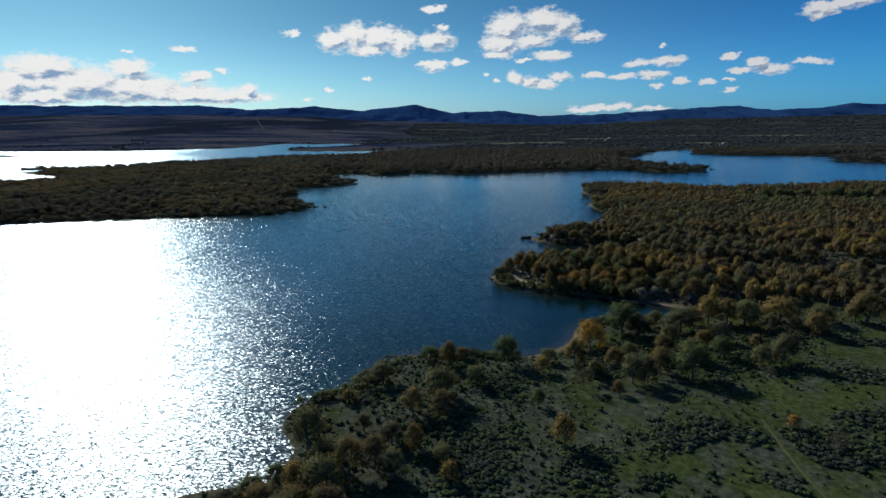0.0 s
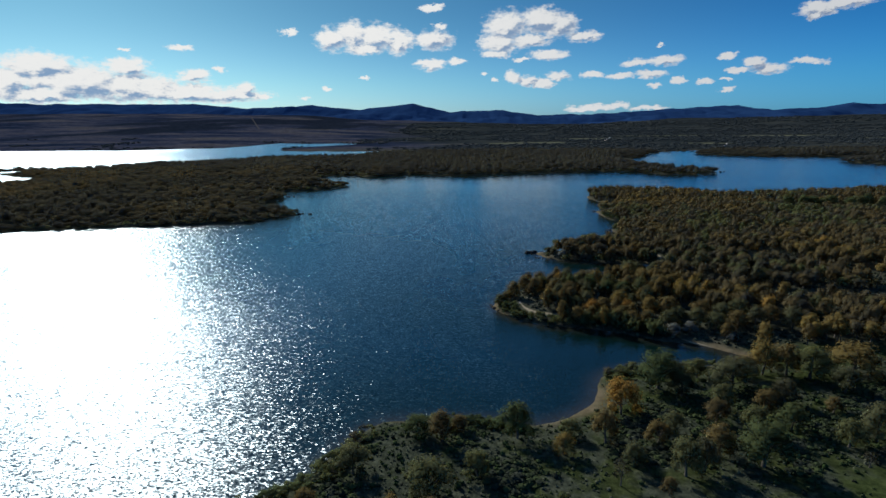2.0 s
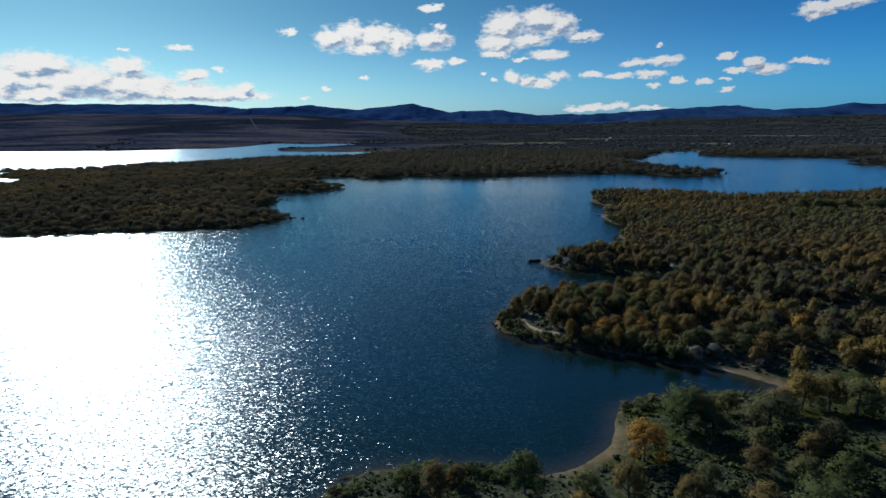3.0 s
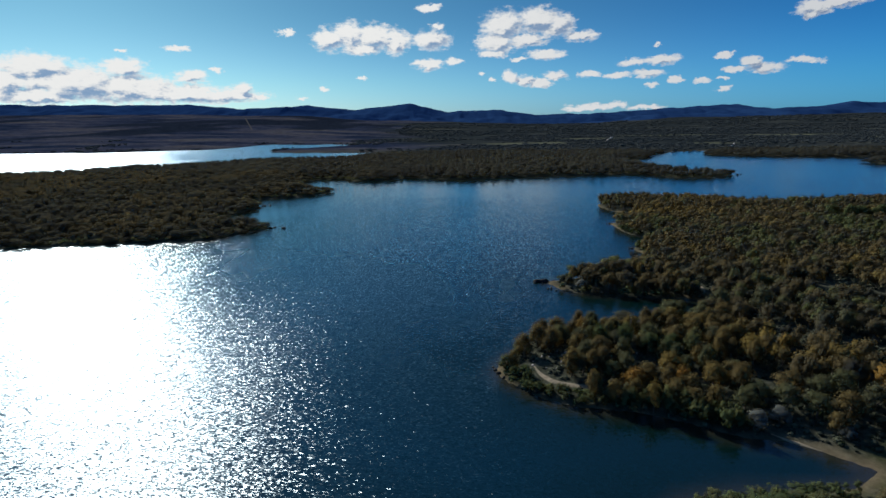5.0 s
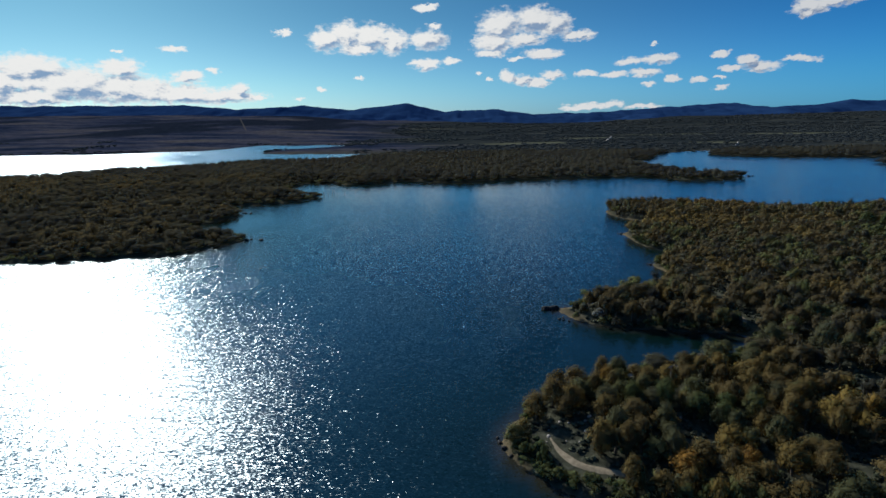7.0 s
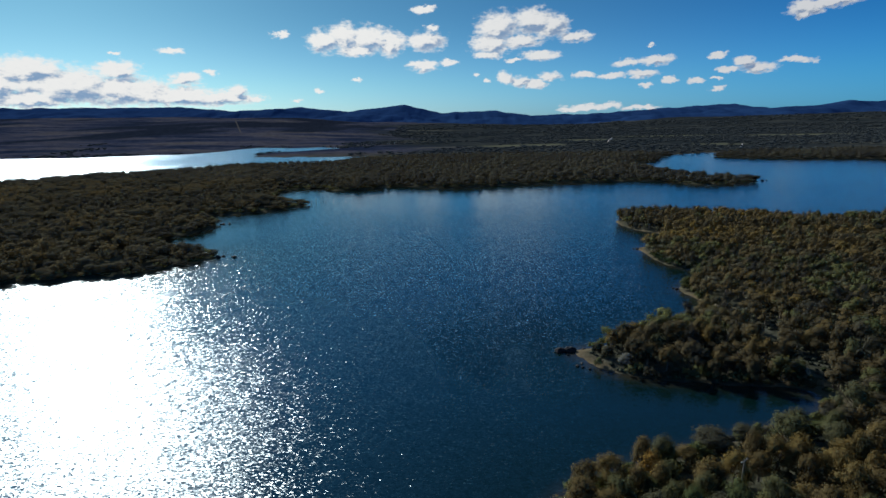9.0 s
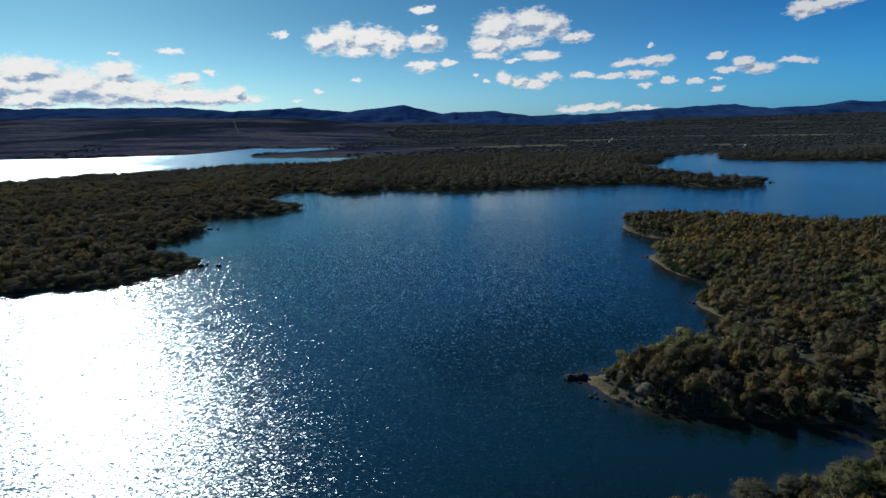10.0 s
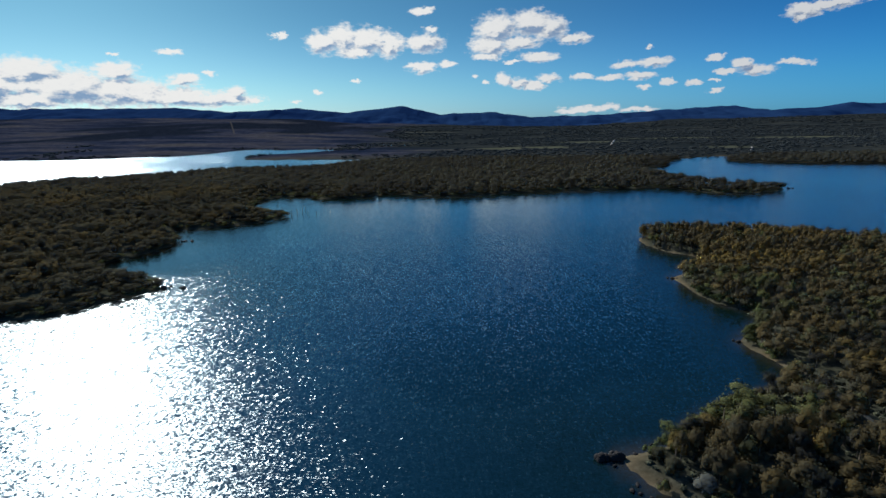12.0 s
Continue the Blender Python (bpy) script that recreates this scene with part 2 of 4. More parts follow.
def water_material():
    m, n = material("lake_water")
    spot = n.add("ShaderNodeNewGeometry").outputs["Position"]

    def turned(angle, sx, sy):
        k = n.add("ShaderNodeMapping")
        k.inputs["Rotation"].default_value[2] = radians(angle)
        k.inputs["Scale"].default_value = (sx, sy, 1)
        n.put(k.inputs["Vector"], spot)
        return k.outputs[0]

    def facets(angle, sx, sy, scale, rare=True):
        """Little flat wavelets, each with a tilt of its own; where rare, most lie nearly flat and a few stand steep."""
        k = n.add("ShaderNodeTexVoronoi", voronoi_dimensions="2D", feature="F1")
        n.put(k.inputs["Vector"], turned(angle, sx, sy))
        k.inputs["Scale"].default_value = scale
        tilt = n.vec("SUBTRACT", k.outputs["Color"], half)
        return n.vec("MULTIPLY", n.vec("MULTIPLY", tilt, tilt), n.vec("MULTIPLY", tilt, (4.0, 4.0, 4.0))) if rare else tilt

    def scaled(vector, by):
        k = n.vec("SCALE", vector)
        n.put(k.node.inputs[3], by)
        return k

    half = (0.5, 0.5, 0.5)
    where = n.add("ShaderNodeSeparateXYZ")
    n.put(where.inputs[0], spot)
    east, north = where.outputs[0], where.outputs[1]
    # lanes of wind and lanes of slack water
    gust = n.step(n.noise(n.vec("MULTIPLY", spot, (1.0, 0.45, 1.0)), 0.012, 4.0), 0.3, 0.65, 0.77, 1.02)
    gust = n.math("MULTIPLY", gust, n.step(north, 210.0, 500.0, 1.0, 0.44))
    gust = n.math("MULTIPLY", gust, n.step(east, -190.0, -330.0, 1.0, 2.6))
    # less wind under the eastern shore
    gust = n.math("MULTIPLY", gust, n.step(east, -58.0, 20.0, 1.0, 0.76))
    # still water in the lee of the coves
    gust = n.math("MULTIPLY", gust, n.math("MULTIPLY_ADD", n.attr("calm"), -0.6, 1.0))
    swell = n.vec("SUBTRACT", n.noise(turned(32, 0.3, 1.0), 1.1, 3.0, 0.6, "Color"), half)
    swell = n.vec("MULTIPLY", swell, (0.13, 0.24, 0.0))
    chop = n.vec("ADD", n.vec("MULTIPLY", facets(24, 0.5, 1.0, 3.7), (0.46, 0.46, 0.0)), n.vec("MULTIPLY", facets(33, 0.55, 1.0, 6.2), (0.44, 0.44, 0.0)))
    chop = n.vec("MULTIPLY_ADD", facets(28, 0.6, 1.0, 8.5, False), (0.11, 0.11, 0.0), chop)
    # longer waves out on the open water
    longer = n.vec("MULTIPLY", facets(12, 1.0, 0.45, 2.6), (0.54, 0.54, 0.0))
    chop = n.vec("ADD", scaled(chop, n.step(north, 170.0, 320.0, 1.0, 0.7)), scaled(longer, n.step(north, 170.0, 320.0)))
    chop = scaled(chop, n.step(n.noise(spot, 1.3, 2.0), 0.40, 0.80, 0.8, 1.5))

    def wave(slope):
        return n.vec("NORMALIZE", n.vec("ADD", scaled(slope, gust), (0.0, 0.0, 1.0)))

    sharp = wave(n.vec("ADD", swell, chop))
    colour = n.mix(n.attr("deep"), (0.0012, 0.0100, 0.0090), (0.0002, 0.0220, 0.0455))
    colour = n.mix(n.attr("shoal"), colour, (0.030, 0.028, 0.020))
    body = n.add("ShaderNodeBsdfDiffuse")
    n.put(body.inputs["Color"], colour)
    gloss = n.add("ShaderNodeBsdfGlossy", distribution="BECKMANN")
    gloss.inputs["Color"].default_value = (0.74, 0.91, 1.0, 1.0)
    # ripples too small to tell apart make the roughness
    n.put(gloss.inputs["Roughness"], n.math("MULTIPLY_ADD", gust, 0.20, 0.125))
    n.put(gloss.inputs["Normal"], sharp)
    edge = n.add("ShaderNodeFresnel")
    edge.inputs["IOR"].default_value = 1.52
    n.put(edge.inputs["Normal"], sharp)
    mix = n.add("ShaderNodeMixShader")
    n.put(mix.inputs[0], edge.outputs[0]), n.put(mix.inputs[1], body.outputs[0]), n.put(mix.inputs[2], gloss.outputs[0])
    n.put(n.add("ShaderNodeOutputMaterial").inputs["Surface"], mix.outputs[0])
    return m


def plain_material(name, dark, light, scale, rough=0.9, bump=0.05, detail=6.0, spec=0.2):
    m, n = material(name)
    spot = n.add("ShaderNodeNewGeometry").outputs["Position"]
    f = n.noise(spot, scale, detail, 0.65)
    return finish(m, n, n.ramp(f, [(0.3, dark), (0.7, light)]), rough, f, 0.6, bump, spec)


LEAF, BARK, GROUND, WATER = leaf_material("leaves"), bark_material(), ground_material(), water_material()
# forest slopes whose base colour holds the blue of the air in between
MOUNTAIN = plain_material("hazed_mountain_forest", (0.010, 0.031, 0.086), (0.019, 0.051, 0.130), 0.010, 1.0, 3.0, 9.0, 0.0)
SAND = plain_material("sandy_track", (0.14, 0.118, 0.078), (0.30, 0.255, 0.175), 1.2)
ROCK = plain_material("dark_rock", (0.008, 0.008, 0.009), (0.030, 0.029, 0.028), 3.0, 0.8)
# leaves of the distant trees, with the blue of haze mixed into the colour
HAZED_TREES = plain_material("hazed_far_leaves", (0.032, 0.040, 0.040), (0.056, 0.064, 0.062), 0.05, 1.0, 0.1, 6.0, 0.0)
STONE = plain_material("pale_stone", (0.24, 0.22, 0.19), (0.46, 0.43, 0.38), 3.0, 0.85)
WOODGREY = plain_material("weathered_wood", (0.10, 0.085, 0.07), (0.26, 0.235, 0.20), 5.0, 0.9)


# ---- the lie of the land ----
def value_noise(x, y, seed=0):
    xi, yi = np.floor(x).astype(np.int64), np.floor(y).astype(np.int64)
    fx, fy = x - xi, y - yi
    fx, fy = fx * fx * (3 - 2 * fx), fy * fy * (3 - 2 * fy)

    def h(a, b):
        v = (a * 374761393 + b * 668265263 + seed * 1442695041) & 0xFFFFFFFF
        v = ((v ^ (v >> 13)) * 1274126177) & 0xFFFFFFFF
        return ((v ^ (v >> 16)) & 0xFFFF) / 65535.0

    return (h(xi, yi) * (1 - fx) + h(xi + 1, yi) * fx) * (1 - fy) + (h(xi, yi + 1) * (1 - fx) + h(xi + 1, yi + 1) * fx) * fy - 0.5


def fbm(x, y, size, octaves=4, seed=0):
    out, amp = 0.0, 1.0
    for i in range(octaves):
        out = out + amp * value_noise(x / size, y / size, seed + i * 17)
        size, amp = size * 0.5, amp * 0.5
    return out


NEAR_SHORE = [(-300, -300), (-150, 0), (-90, 48), (-47, 66), (-36, 70), (-34, 74), (-34, 78), (-39, 84), (-40, 89), (-38, 95), (-29, 101),
              (-26, 109), (-24, 114), (-19, 119), (-10, 120.5), (0, 121), (8, 120), (12, 119.5), (18, 122), (24, 127), (27, 134), (29, 140),
              (35, 144), (44, 146), (56, 147), (64, 149), (69, 153)]
POINT_SHORE = [(65, 156), (60, 160.5), (53, 161.5), (43, 167), (33, 169.5), (23, 171), (14, 175), (8, 181), (5, 187), (8, 194), (15, 203),
               (28, 211), (38, 215), (47, 219), (56, 222), (64, 224), (72, 229), (78, 235), (75, 239), (69, 240), (57, 241), (46, 242),
               (37, 245), (31, 249), (27, 256), (28, 259.5), (32, 261)]
WOOD_SHORE = [(38, 263), (48, 272), (55, 277), (62, 280), (70, 284), (75, 288), (78, 292), (77, 298), (75, 305), (75, 311), (80, 317),
              (88, 326), (91, 335), (87, 337), (81, 341), (81, 352), (80, 364), (79, 370), (86, 376), (95, 388), (103, 398), (101, 403),
              (92, 411), (88, 425), (87, 435), (90, 443), (98, 449), (112, 450), (140, 449), (165, 440), (200, 426), (245, 432), (300, 450),
              (340, 452), (500, 440), (900, 480), (6500, 450), (6500, -300)]
RIGHT_LAND = NEAR_SHORE + POINT_SHORE + WOOD_SHORE
FAR_LAND_A = [(-6500, 300), (-1500, 280), (-700, 245), (-420, 265), (-297, 291), (-268, 300), (-237, 306), (-202, 313), (-158, 322), (-137, 328),
              (-128, 342), (-117, 358), (-123, 366), (-142, 374), (-163, 384), (-166, 398), (-158, 416), (-155, 431), (-157, 440), (-168, 452),
              (-182, 468), (-165, 474), (-148, 480), (-132, 494), (-122, 516), (-140, 532), (-164, 548), (-172, 585), (-164, 616), (-138, 612),
              (-126, 592), (-100, 600), (-69, 622), (-40, 612), (-14, 607)]
FAR_LAND_B = [(35, 621), (86, 635), (137, 639), (165, 648), (186, 638), (203, 610), (232, 604), (255, 612), (278, 634), (262, 650), (235, 672),
              (215, 720), (216, 818), (235, 856), (262, 869), (291, 933), (298, 966), (371, 1042), (426, 1044), (384, 949), (415, 910),
              (470, 879), (538, 867), (700, 850), (6500, 900), (6500, 6500), (-6500, 6500)]
FAR_LAND = FAR_LAND_A + FAR_LAND_B
BACK_LAKE = [(-6500, 430), (-700, 455), (-531, 490), (-478, 515), (-468, 560), (-486, 578), (-559, 609), (-615, 645), (-599, 668), (-498, 680), (-485, 722),
             (-470, 765), (-425, 765), (-378, 812), (-345, 868), (-262, 890), (-222, 885), (-205, 930), (-172, 1045), (-205, 1098), (-242, 1102),
             (-301, 1097), (-395, 1114), (-440, 1150), (-455, 1240), (-325, 1413), (-340, 1500), (-480, 1490), (-600, 1560), (-605, 1370),
             (-610, 1290), (-743, 1226), (-850, 1190), (-1178, 1202), (-6500, 1100)]
FAR_POND = [(-250, 1665), (-190, 1650), (-130, 1650), (-122, 1690), (-180, 1705), (-245, 1725)]
LEFT_ISLE = [(-1400, 990), (-976, 985), (-905, 1003), (-980, 1040), (-1400, 1070)]
RIGHT_ISLE = [(495, 768), (520, 735), (560, 715), (900, 700), (900, 830), (620, 835), (540, 800)]


def inside_by(poly, x, y):
    """Signed distance to a polygon, positive inside."""
    p = np.array(poly, float)
    q = np.roll(p, -1, axis=0)
    best, flag = np.full(x.shape, 1e18), np.zeros(x.shape, bool)
    for (ax, ay), (bx, by) in zip(p, q):
        dx, dy = bx - ax, by - ay
        t = np.clip(((x - ax) * dx + (y - ay) * dy) / (dx * dx + dy * dy), 0, 1)
        best = np.minimum(best, (x - ax - t * dx) ** 2 + (y - ay - t * dy) ** 2)
        if ay != by:
            flag ^= ((ay > y) != (by > y)) & (x < (bx - ax) * (y - ay) / (by - ay) + ax)
    return np.where(flag, 1, -1) * np.sqrt(best)


def shore(x, y):
    """Distance from the waterline: positive on land."""
    x, y = np.asarray(x, float), np.asarray(y, float)
    reach = np.clip((y - 640) / 500, 0, 1)
    jag = fbm(x, y, 9, 3, 5) * (1.4 + 2 * reach) + fbm(x, y, 45, 3, 9) * (0.8 + 16 * reach)
    far = np.minimum(np.minimum(inside_by(FAR_LAND, x, y), -inside_by(BACK_LAKE, x, y)), -inside_by(FAR_POND, x, y))
    land = np.maximum(np.maximum(inside_by(RIGHT_LAND, x, y), far), np.maximum(inside_by(LEFT_ISLE, x, y), inside_by(RIGHT_ISLE, x, y)))
    return land + jag


HILL_X = [-6500, -3445, -2186, -1690, -1126, -800, -376, 200, 770, 1324, 2042, 2630, 6500]
HILL_Z = [135, 128, 124, 103, 96, 62, 46, 28, 25, 50, 62, 62, 62]


def height(x, y, sd):
    x, y = np.asarray(x, float), np.asarray(y, float)
    s = np.maximum(sd, 0)
    z = 2.4 * (1 - np.exp(-s / 14)) + 0.008 * np.minimum(s, 350) + fbm(x, y, 30, 4, 3) * 1.4 * np.clip(s / 12, 0, 1)
    west = np.clip((-x - 250) / 500, 0, 1)
    start = 2000 - 800 * west
    up = np.clip((y - start) / (3600 - start), 0, 1)
    up = up * up * (3 - 2 * up) * 0.6 + up * 0.4
    z = z + np.interp(x, HILL_X, HILL_Z) * up * np.clip(s / 60, 0, 1) + fbm(x, y, 500, 5, 21) * 16 * up
    return np.where(sd > 0, z, -3.0 * (1 - np.exp(np.minimum(sd, 0) / 7)))


def ground_z(x, y):
    return height(x, y, shore(x, y))


# ---- mesh helpers ----
def mesh_of(name, verts, faces, mats, index=None, attrs=None, smooth=False):
    """A mesh from arrays: verts (n,3), faces (m,3 or 4)."""
    verts, faces = np.asarray(verts, np.float32), np.asarray(faces, np.int32)
    me = bpy.data.meshes.new(name)
    k = faces.shape[1]
    me.vertices.add(len(verts)), me.loops.add(faces.size), me.polygons.add(len(faces))
    me.vertices.foreach_set("co", verts.ravel())
    me.loops.foreach_set("vertex_index", faces.ravel())
    me.polygons.foreach_set("loop_start", np.arange(0, faces.size, k, dtype=np.int32))
    for m in mats:
        me.materials.append(m)
    if index is not None:
        me.polygons.foreach_set("material_index", np.asarray(index, np.int32))
    me.polygons.foreach_set("use_smooth", np.full(len(faces), smooth))
    for key, values in (attrs or {}).items():
        values = np.asarray(values, np.float32)
        if values.ndim == 2:
            me.attributes.new(key, "FLOAT_VECTOR", "POINT").data.foreach_set("vector", values.ravel())
        else:
            me.attributes.new(key, "FLOAT", "POINT").data.foreach_set("value", values)
    me.update(calc_edges=True)
    return me


def spread(lo, hi, near_lo, near_hi, step, grow):
    mid = list(np.arange(near_lo, near_hi + step, step))
    d, up = step, [mid[-1]]
    while up[-1] < hi:
        d *= grow
        up.append(up[-1] + d)
    d, down = step, [mid[0]]
    while down[-1] > lo:
        d *= grow
        down.append(down[-1] - d)
    return np.array(down[:0:-1] + mid + up[1:])


def sheet(xs, ys):
    gx, gy = np.meshgrid(xs, ys)
    i = np.arange(gx.size).reshape(gx.shape)
    return gx.ravel(), gy.ravel(), np.stack([i[:-1, :-1], i[:-1, 1:], i[1:, 1:], i[1:, :-1]], -1).reshape(-1, 4)


# ---- ground, water, mountains ----
# Beaches: x, y, reach along the shore, width.
BEACHES = [(21, 124.5, 7, 2.0), (26, 131, 5, 2.1), (66, 154, 8, 2.6), (75, 237.5, 7, 5.0), (28.5, 254, 7, 3.2), (6.5, 188, 8, 2.6), (82, 368, 12, 2.2),
           (77, 296, 12, 2.4), (98, 405, 14, 1.8), (88, 438, 10, 1.8), (190, 632, 26, 4.0), (225, 606, 22, 3.0)]


# Pale fields of the far plain: x, y, half length, half depth.
FIELDS = [(130, 1325, 125, 36), (960, 1720, 130, 60), (526, 1262, 55, 28), (620, 1790, 160, 45), (1150, 1480, 110, 40), (330, 1580, 90, 40)]


def field(x, y):
    out = np.zeros(np.shape(x))
    for cx, cy, rx, ry in FIELDS:
        out = np.maximum(out, np.clip(2.2 - 1.6 * np.hypot((x - cx) / rx, (y - cy) / ry) + fbm(x, y, 40, 3, 19) * 0.9, 0, 1))
    return out


# Close-cropped lawns of the pasture: x, y, half length, half depth.
LAWNS = [(72, 101, 17, 8), (92, 121, 13, 9), (30, 91, 6, 6), (38, 73, 14, 7), (59, 74, 8, 6), (112, 128, 14, 6), (48, 62, 22, 8), (62, 93, 9, 4)]


def lawn(x, y):
    out = np.zeros(np.shape(x))
    for cx, cy, rx, ry in LAWNS:
        out = np.maximum(out, np.clip(2.0 - 1.7 * np.hypot((x - cx) / rx, (y - cy) / ry) + fbm(x, y, 9, 3, 23) * 1.0, 0, 1))
    return out


def beach(x, y, sd):
    """How sandy a place by the water is."""
    out = np.clip(1.1 - sd / 0.6, 0, 1) * 0.5
    for bx, by, r, w in BEACHES:
        near = np.clip(1.5 - np.hypot(x - bx, y - by) / r, 0, 1)
        out = np.maximum(out, near * np.clip(1.6 - 1.2 * (sd + fbm(x, y, 5, 3, 2) * 1.5) / w, 0, 1))
    return out


def make_ground():
    x, y, f = sheet(spread(-6000, 6000, -60, 140, 1.8, 1.045), spread(-300, 4900, 50, 330, 1.8, 1.04))
    sd = shore(x, y)
    z = height(x, y, sd)
    sandy = beach(x, y, sd)
    wood = np.clip((y - 148 + fbm(x, y, 20, 3, 4) * 14) / 8, 0, 1)
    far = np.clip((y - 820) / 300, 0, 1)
    heath = np.clip((-x - 150 + fbm(x, y, 400, 3, 8) * 500) / 300, 0, 1) * np.clip((y - 1050) / 150, 0, 1)
    edge = fbm(x, y, 180, 4, 66)
    pines = np.clip(((x > -1750) & (x < -420)) * (0.5 - np.abs((y - 2850 - 0.25 * x) / 700) + edge) * 6, 0, 1)
    pines = np.maximum(pines, np.clip((fbm(x, y * 0.6, 420, 4, 68) - 0.22) * 8, 0, 1) * (y > 1500))
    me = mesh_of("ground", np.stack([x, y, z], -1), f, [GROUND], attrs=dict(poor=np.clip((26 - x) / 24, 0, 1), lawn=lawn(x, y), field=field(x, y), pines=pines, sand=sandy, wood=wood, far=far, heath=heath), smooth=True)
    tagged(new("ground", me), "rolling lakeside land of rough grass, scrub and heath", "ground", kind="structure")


# Sheltered water: x, y, half length, half depth.
LEE = [(-142, 403, 24, 28), (58, 229, 32, 10), (48, 156, 32, 10), (-140, 590, 34, 36), (95, 362, 18, 20), (-40, 545, 110, 75)]


def calm(x, y):
    out = np.zeros(np.shape(x))
    for cx, cy, rx, ry in LEE:
        out = np.maximum(out, np.clip(1.6 - np.hypot((x - cx) / rx, (y - cy) / ry), 0, 1))
    return out


def make_water():
    x, y, f = sheet(spread(-6000, 6000, -60, 140, 3.0, 1.07), spread(-300, 2200, 50, 330, 3.0, 1.07))
    sd = shore(x, y)
    me = mesh_of("lake", np.stack([x, y, x * 0], -1), f, [WATER], attrs=dict(shoal=np.clip(1 + sd / 5.0, 0, 1) ** 2, deep=np.clip((-sd - 8) / 60, 0, 1),
                            calm=calm(x, y)))
    tagged(new("water", me), "wind-rippled dark blue lake water glittering in the sun", "water", kind="structure")


RIDGE_X = [-6500, -4640, -3776, -2652, -2108, -1509, -1084, -581, -244, 169, 554, 1034, 1529, 1968, 2305, 2551, 2929, 3253, 3524, 6500]
RIDGE_Z = [260, 269, 252, 242, 189, 217, 171, 219, 140, 155, 110, 109, 132, 161, 171, 129, 143, 177, 168, 200]


def make_mountains():
    xs, u = np.arange(-5600, 5600, 9.0), np.linspace(0, 1.25, 30)
    x, v, f = sheet(xs, u)
    y = 3650 + v * 1200 + fbm(x, v * 1000, 900, 3, 31) * 120 * np.clip(1 - v, 0, 1)
    base = np.interp(x, HILL_X, HILL_Z) * 0.85
    top = np.interp(x, RIDGE_X, RIDGE_Z) + fbm(x, x * 0, 120, 4, 12) * 11
    rise = np.where(v < 1, np.clip(v, 0, 1) ** 1.6, 1 - (v - 1) * 1.2)
    z = base - 12 + (top - base + 12) * rise + fbm(x, y, 320, 5, 14) * 70 * np.clip(v * (1 - v) * 4, 0, 1)
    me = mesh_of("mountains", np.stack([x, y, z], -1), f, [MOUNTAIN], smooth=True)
    tagged(new("backdrop_mountains", me), "forested mountain range on the horizon, haze painted in dark blue", "mountains", kind="structure")


make_ground()
make_water()
make_mountains()


# ---- trees ----
def ico(level):
    bm = bmesh.new()
    bmesh.ops.create_icosphere(bm, subdivisions=level, radius=1)
    v = np.array([p.co[:] for p in bm.verts])
    f = np.array([[q.index for q in t.verts] for t in bm.faces])
    bm.free()
    return v, f


ICO1, ICO2 = ico(1), ico(2)


def unit(v):
    return v / np.maximum(np.linalg.norm(v, axis=-1, keepdims=True), 1e-6)


def crown(rng, lobes, leaves, leaf, low=0.34, core=0.86, lump=(0.17, 0.25), ball=None, airy=0.0):
    """Boughs of leaf sprays round a dome; a tree of height 1 and crown width 1. Gives verts, faces and outward directions."""
    ball = ball or ICO1
    vs, fs, ns, count = [], [], [], 0
    middle = np.array([0, 0, 0.5])
    spin = rng.uniform(0, 6.283)
    for i in range(lobes):
        # boughs climb in a spiral from the skirt to the top
        u = (i + 0.5) / lobes
        z = low + (0.84 - low) * u ** 0.8 + rng.uniform(-0.05, 0.05)
        a, r = spin + i * 2.4 + rng.uniform(-0.5, 0.5), (0.5 - lump[0]) * math.sqrt(max(0.0, 1 - u ** 1.8)) * rng.uniform(0.6, 1.12)
        if lobes == 1:
            z, r = 0.55, 0.0
        c = np.array([math.cos(a) * r, math.sin(a) * r, z])
        size = np.array([1, 1, 0.92]) * (rng.uniform(*lump) if lobes > 1 else 0.47)
        v = ball[0] * rng.uniform(0.82, 1.10, (len(ball[0]), 1))
        if core:
            vs.append(v * size * core + c), fs.append(ball[1] + count)
            ns.append(unit(0.30 * ball[0] + 1.1 * (v * size + c - middle) + np.array([0, 0, 0.42])))
            count += len(v)
        d = rng.normal(size=(leaves, 3))
        d[:, 2] += 0.35
        d = unit(d)
        pos = c + d * size * rng.uniform(0.80, 1.14 + airy, (leaves, 1))
        nrm = unit(d + rng.normal(size=(leaves, 3)) * 0.45)
        side = unit(np.cross(nrm, rng.normal(size=(leaves, 3))))
        up = np.cross(nrm, side)
        s = leaf * rng.uniform(0.55, 1.35, (leaves, 1))
        tri = np.stack([pos - side * s - up * s * 0.6, pos + side * s - up * s * 0.6, pos + up * s * 1.2], 1).reshape(-1, 3)
        out = unit(0.30 * d + 1.1 * (pos - middle) + np.array([0, 0, 0.42]) + rng.normal(size=(leaves, 3)) * 0.20)
        vs.append(tri), fs.append(count + np.arange(leaves)[:, None] * 3 + np.arange(3)), ns.append(np.repeat(out, 3, axis=0))
        count += len(tri)
    v = np.concatenate(vs)
    v[:, 2] = np.clip(v[:, 2], 0.05, None)
    return v, np.concatenate(fs), np.concatenate(ns)


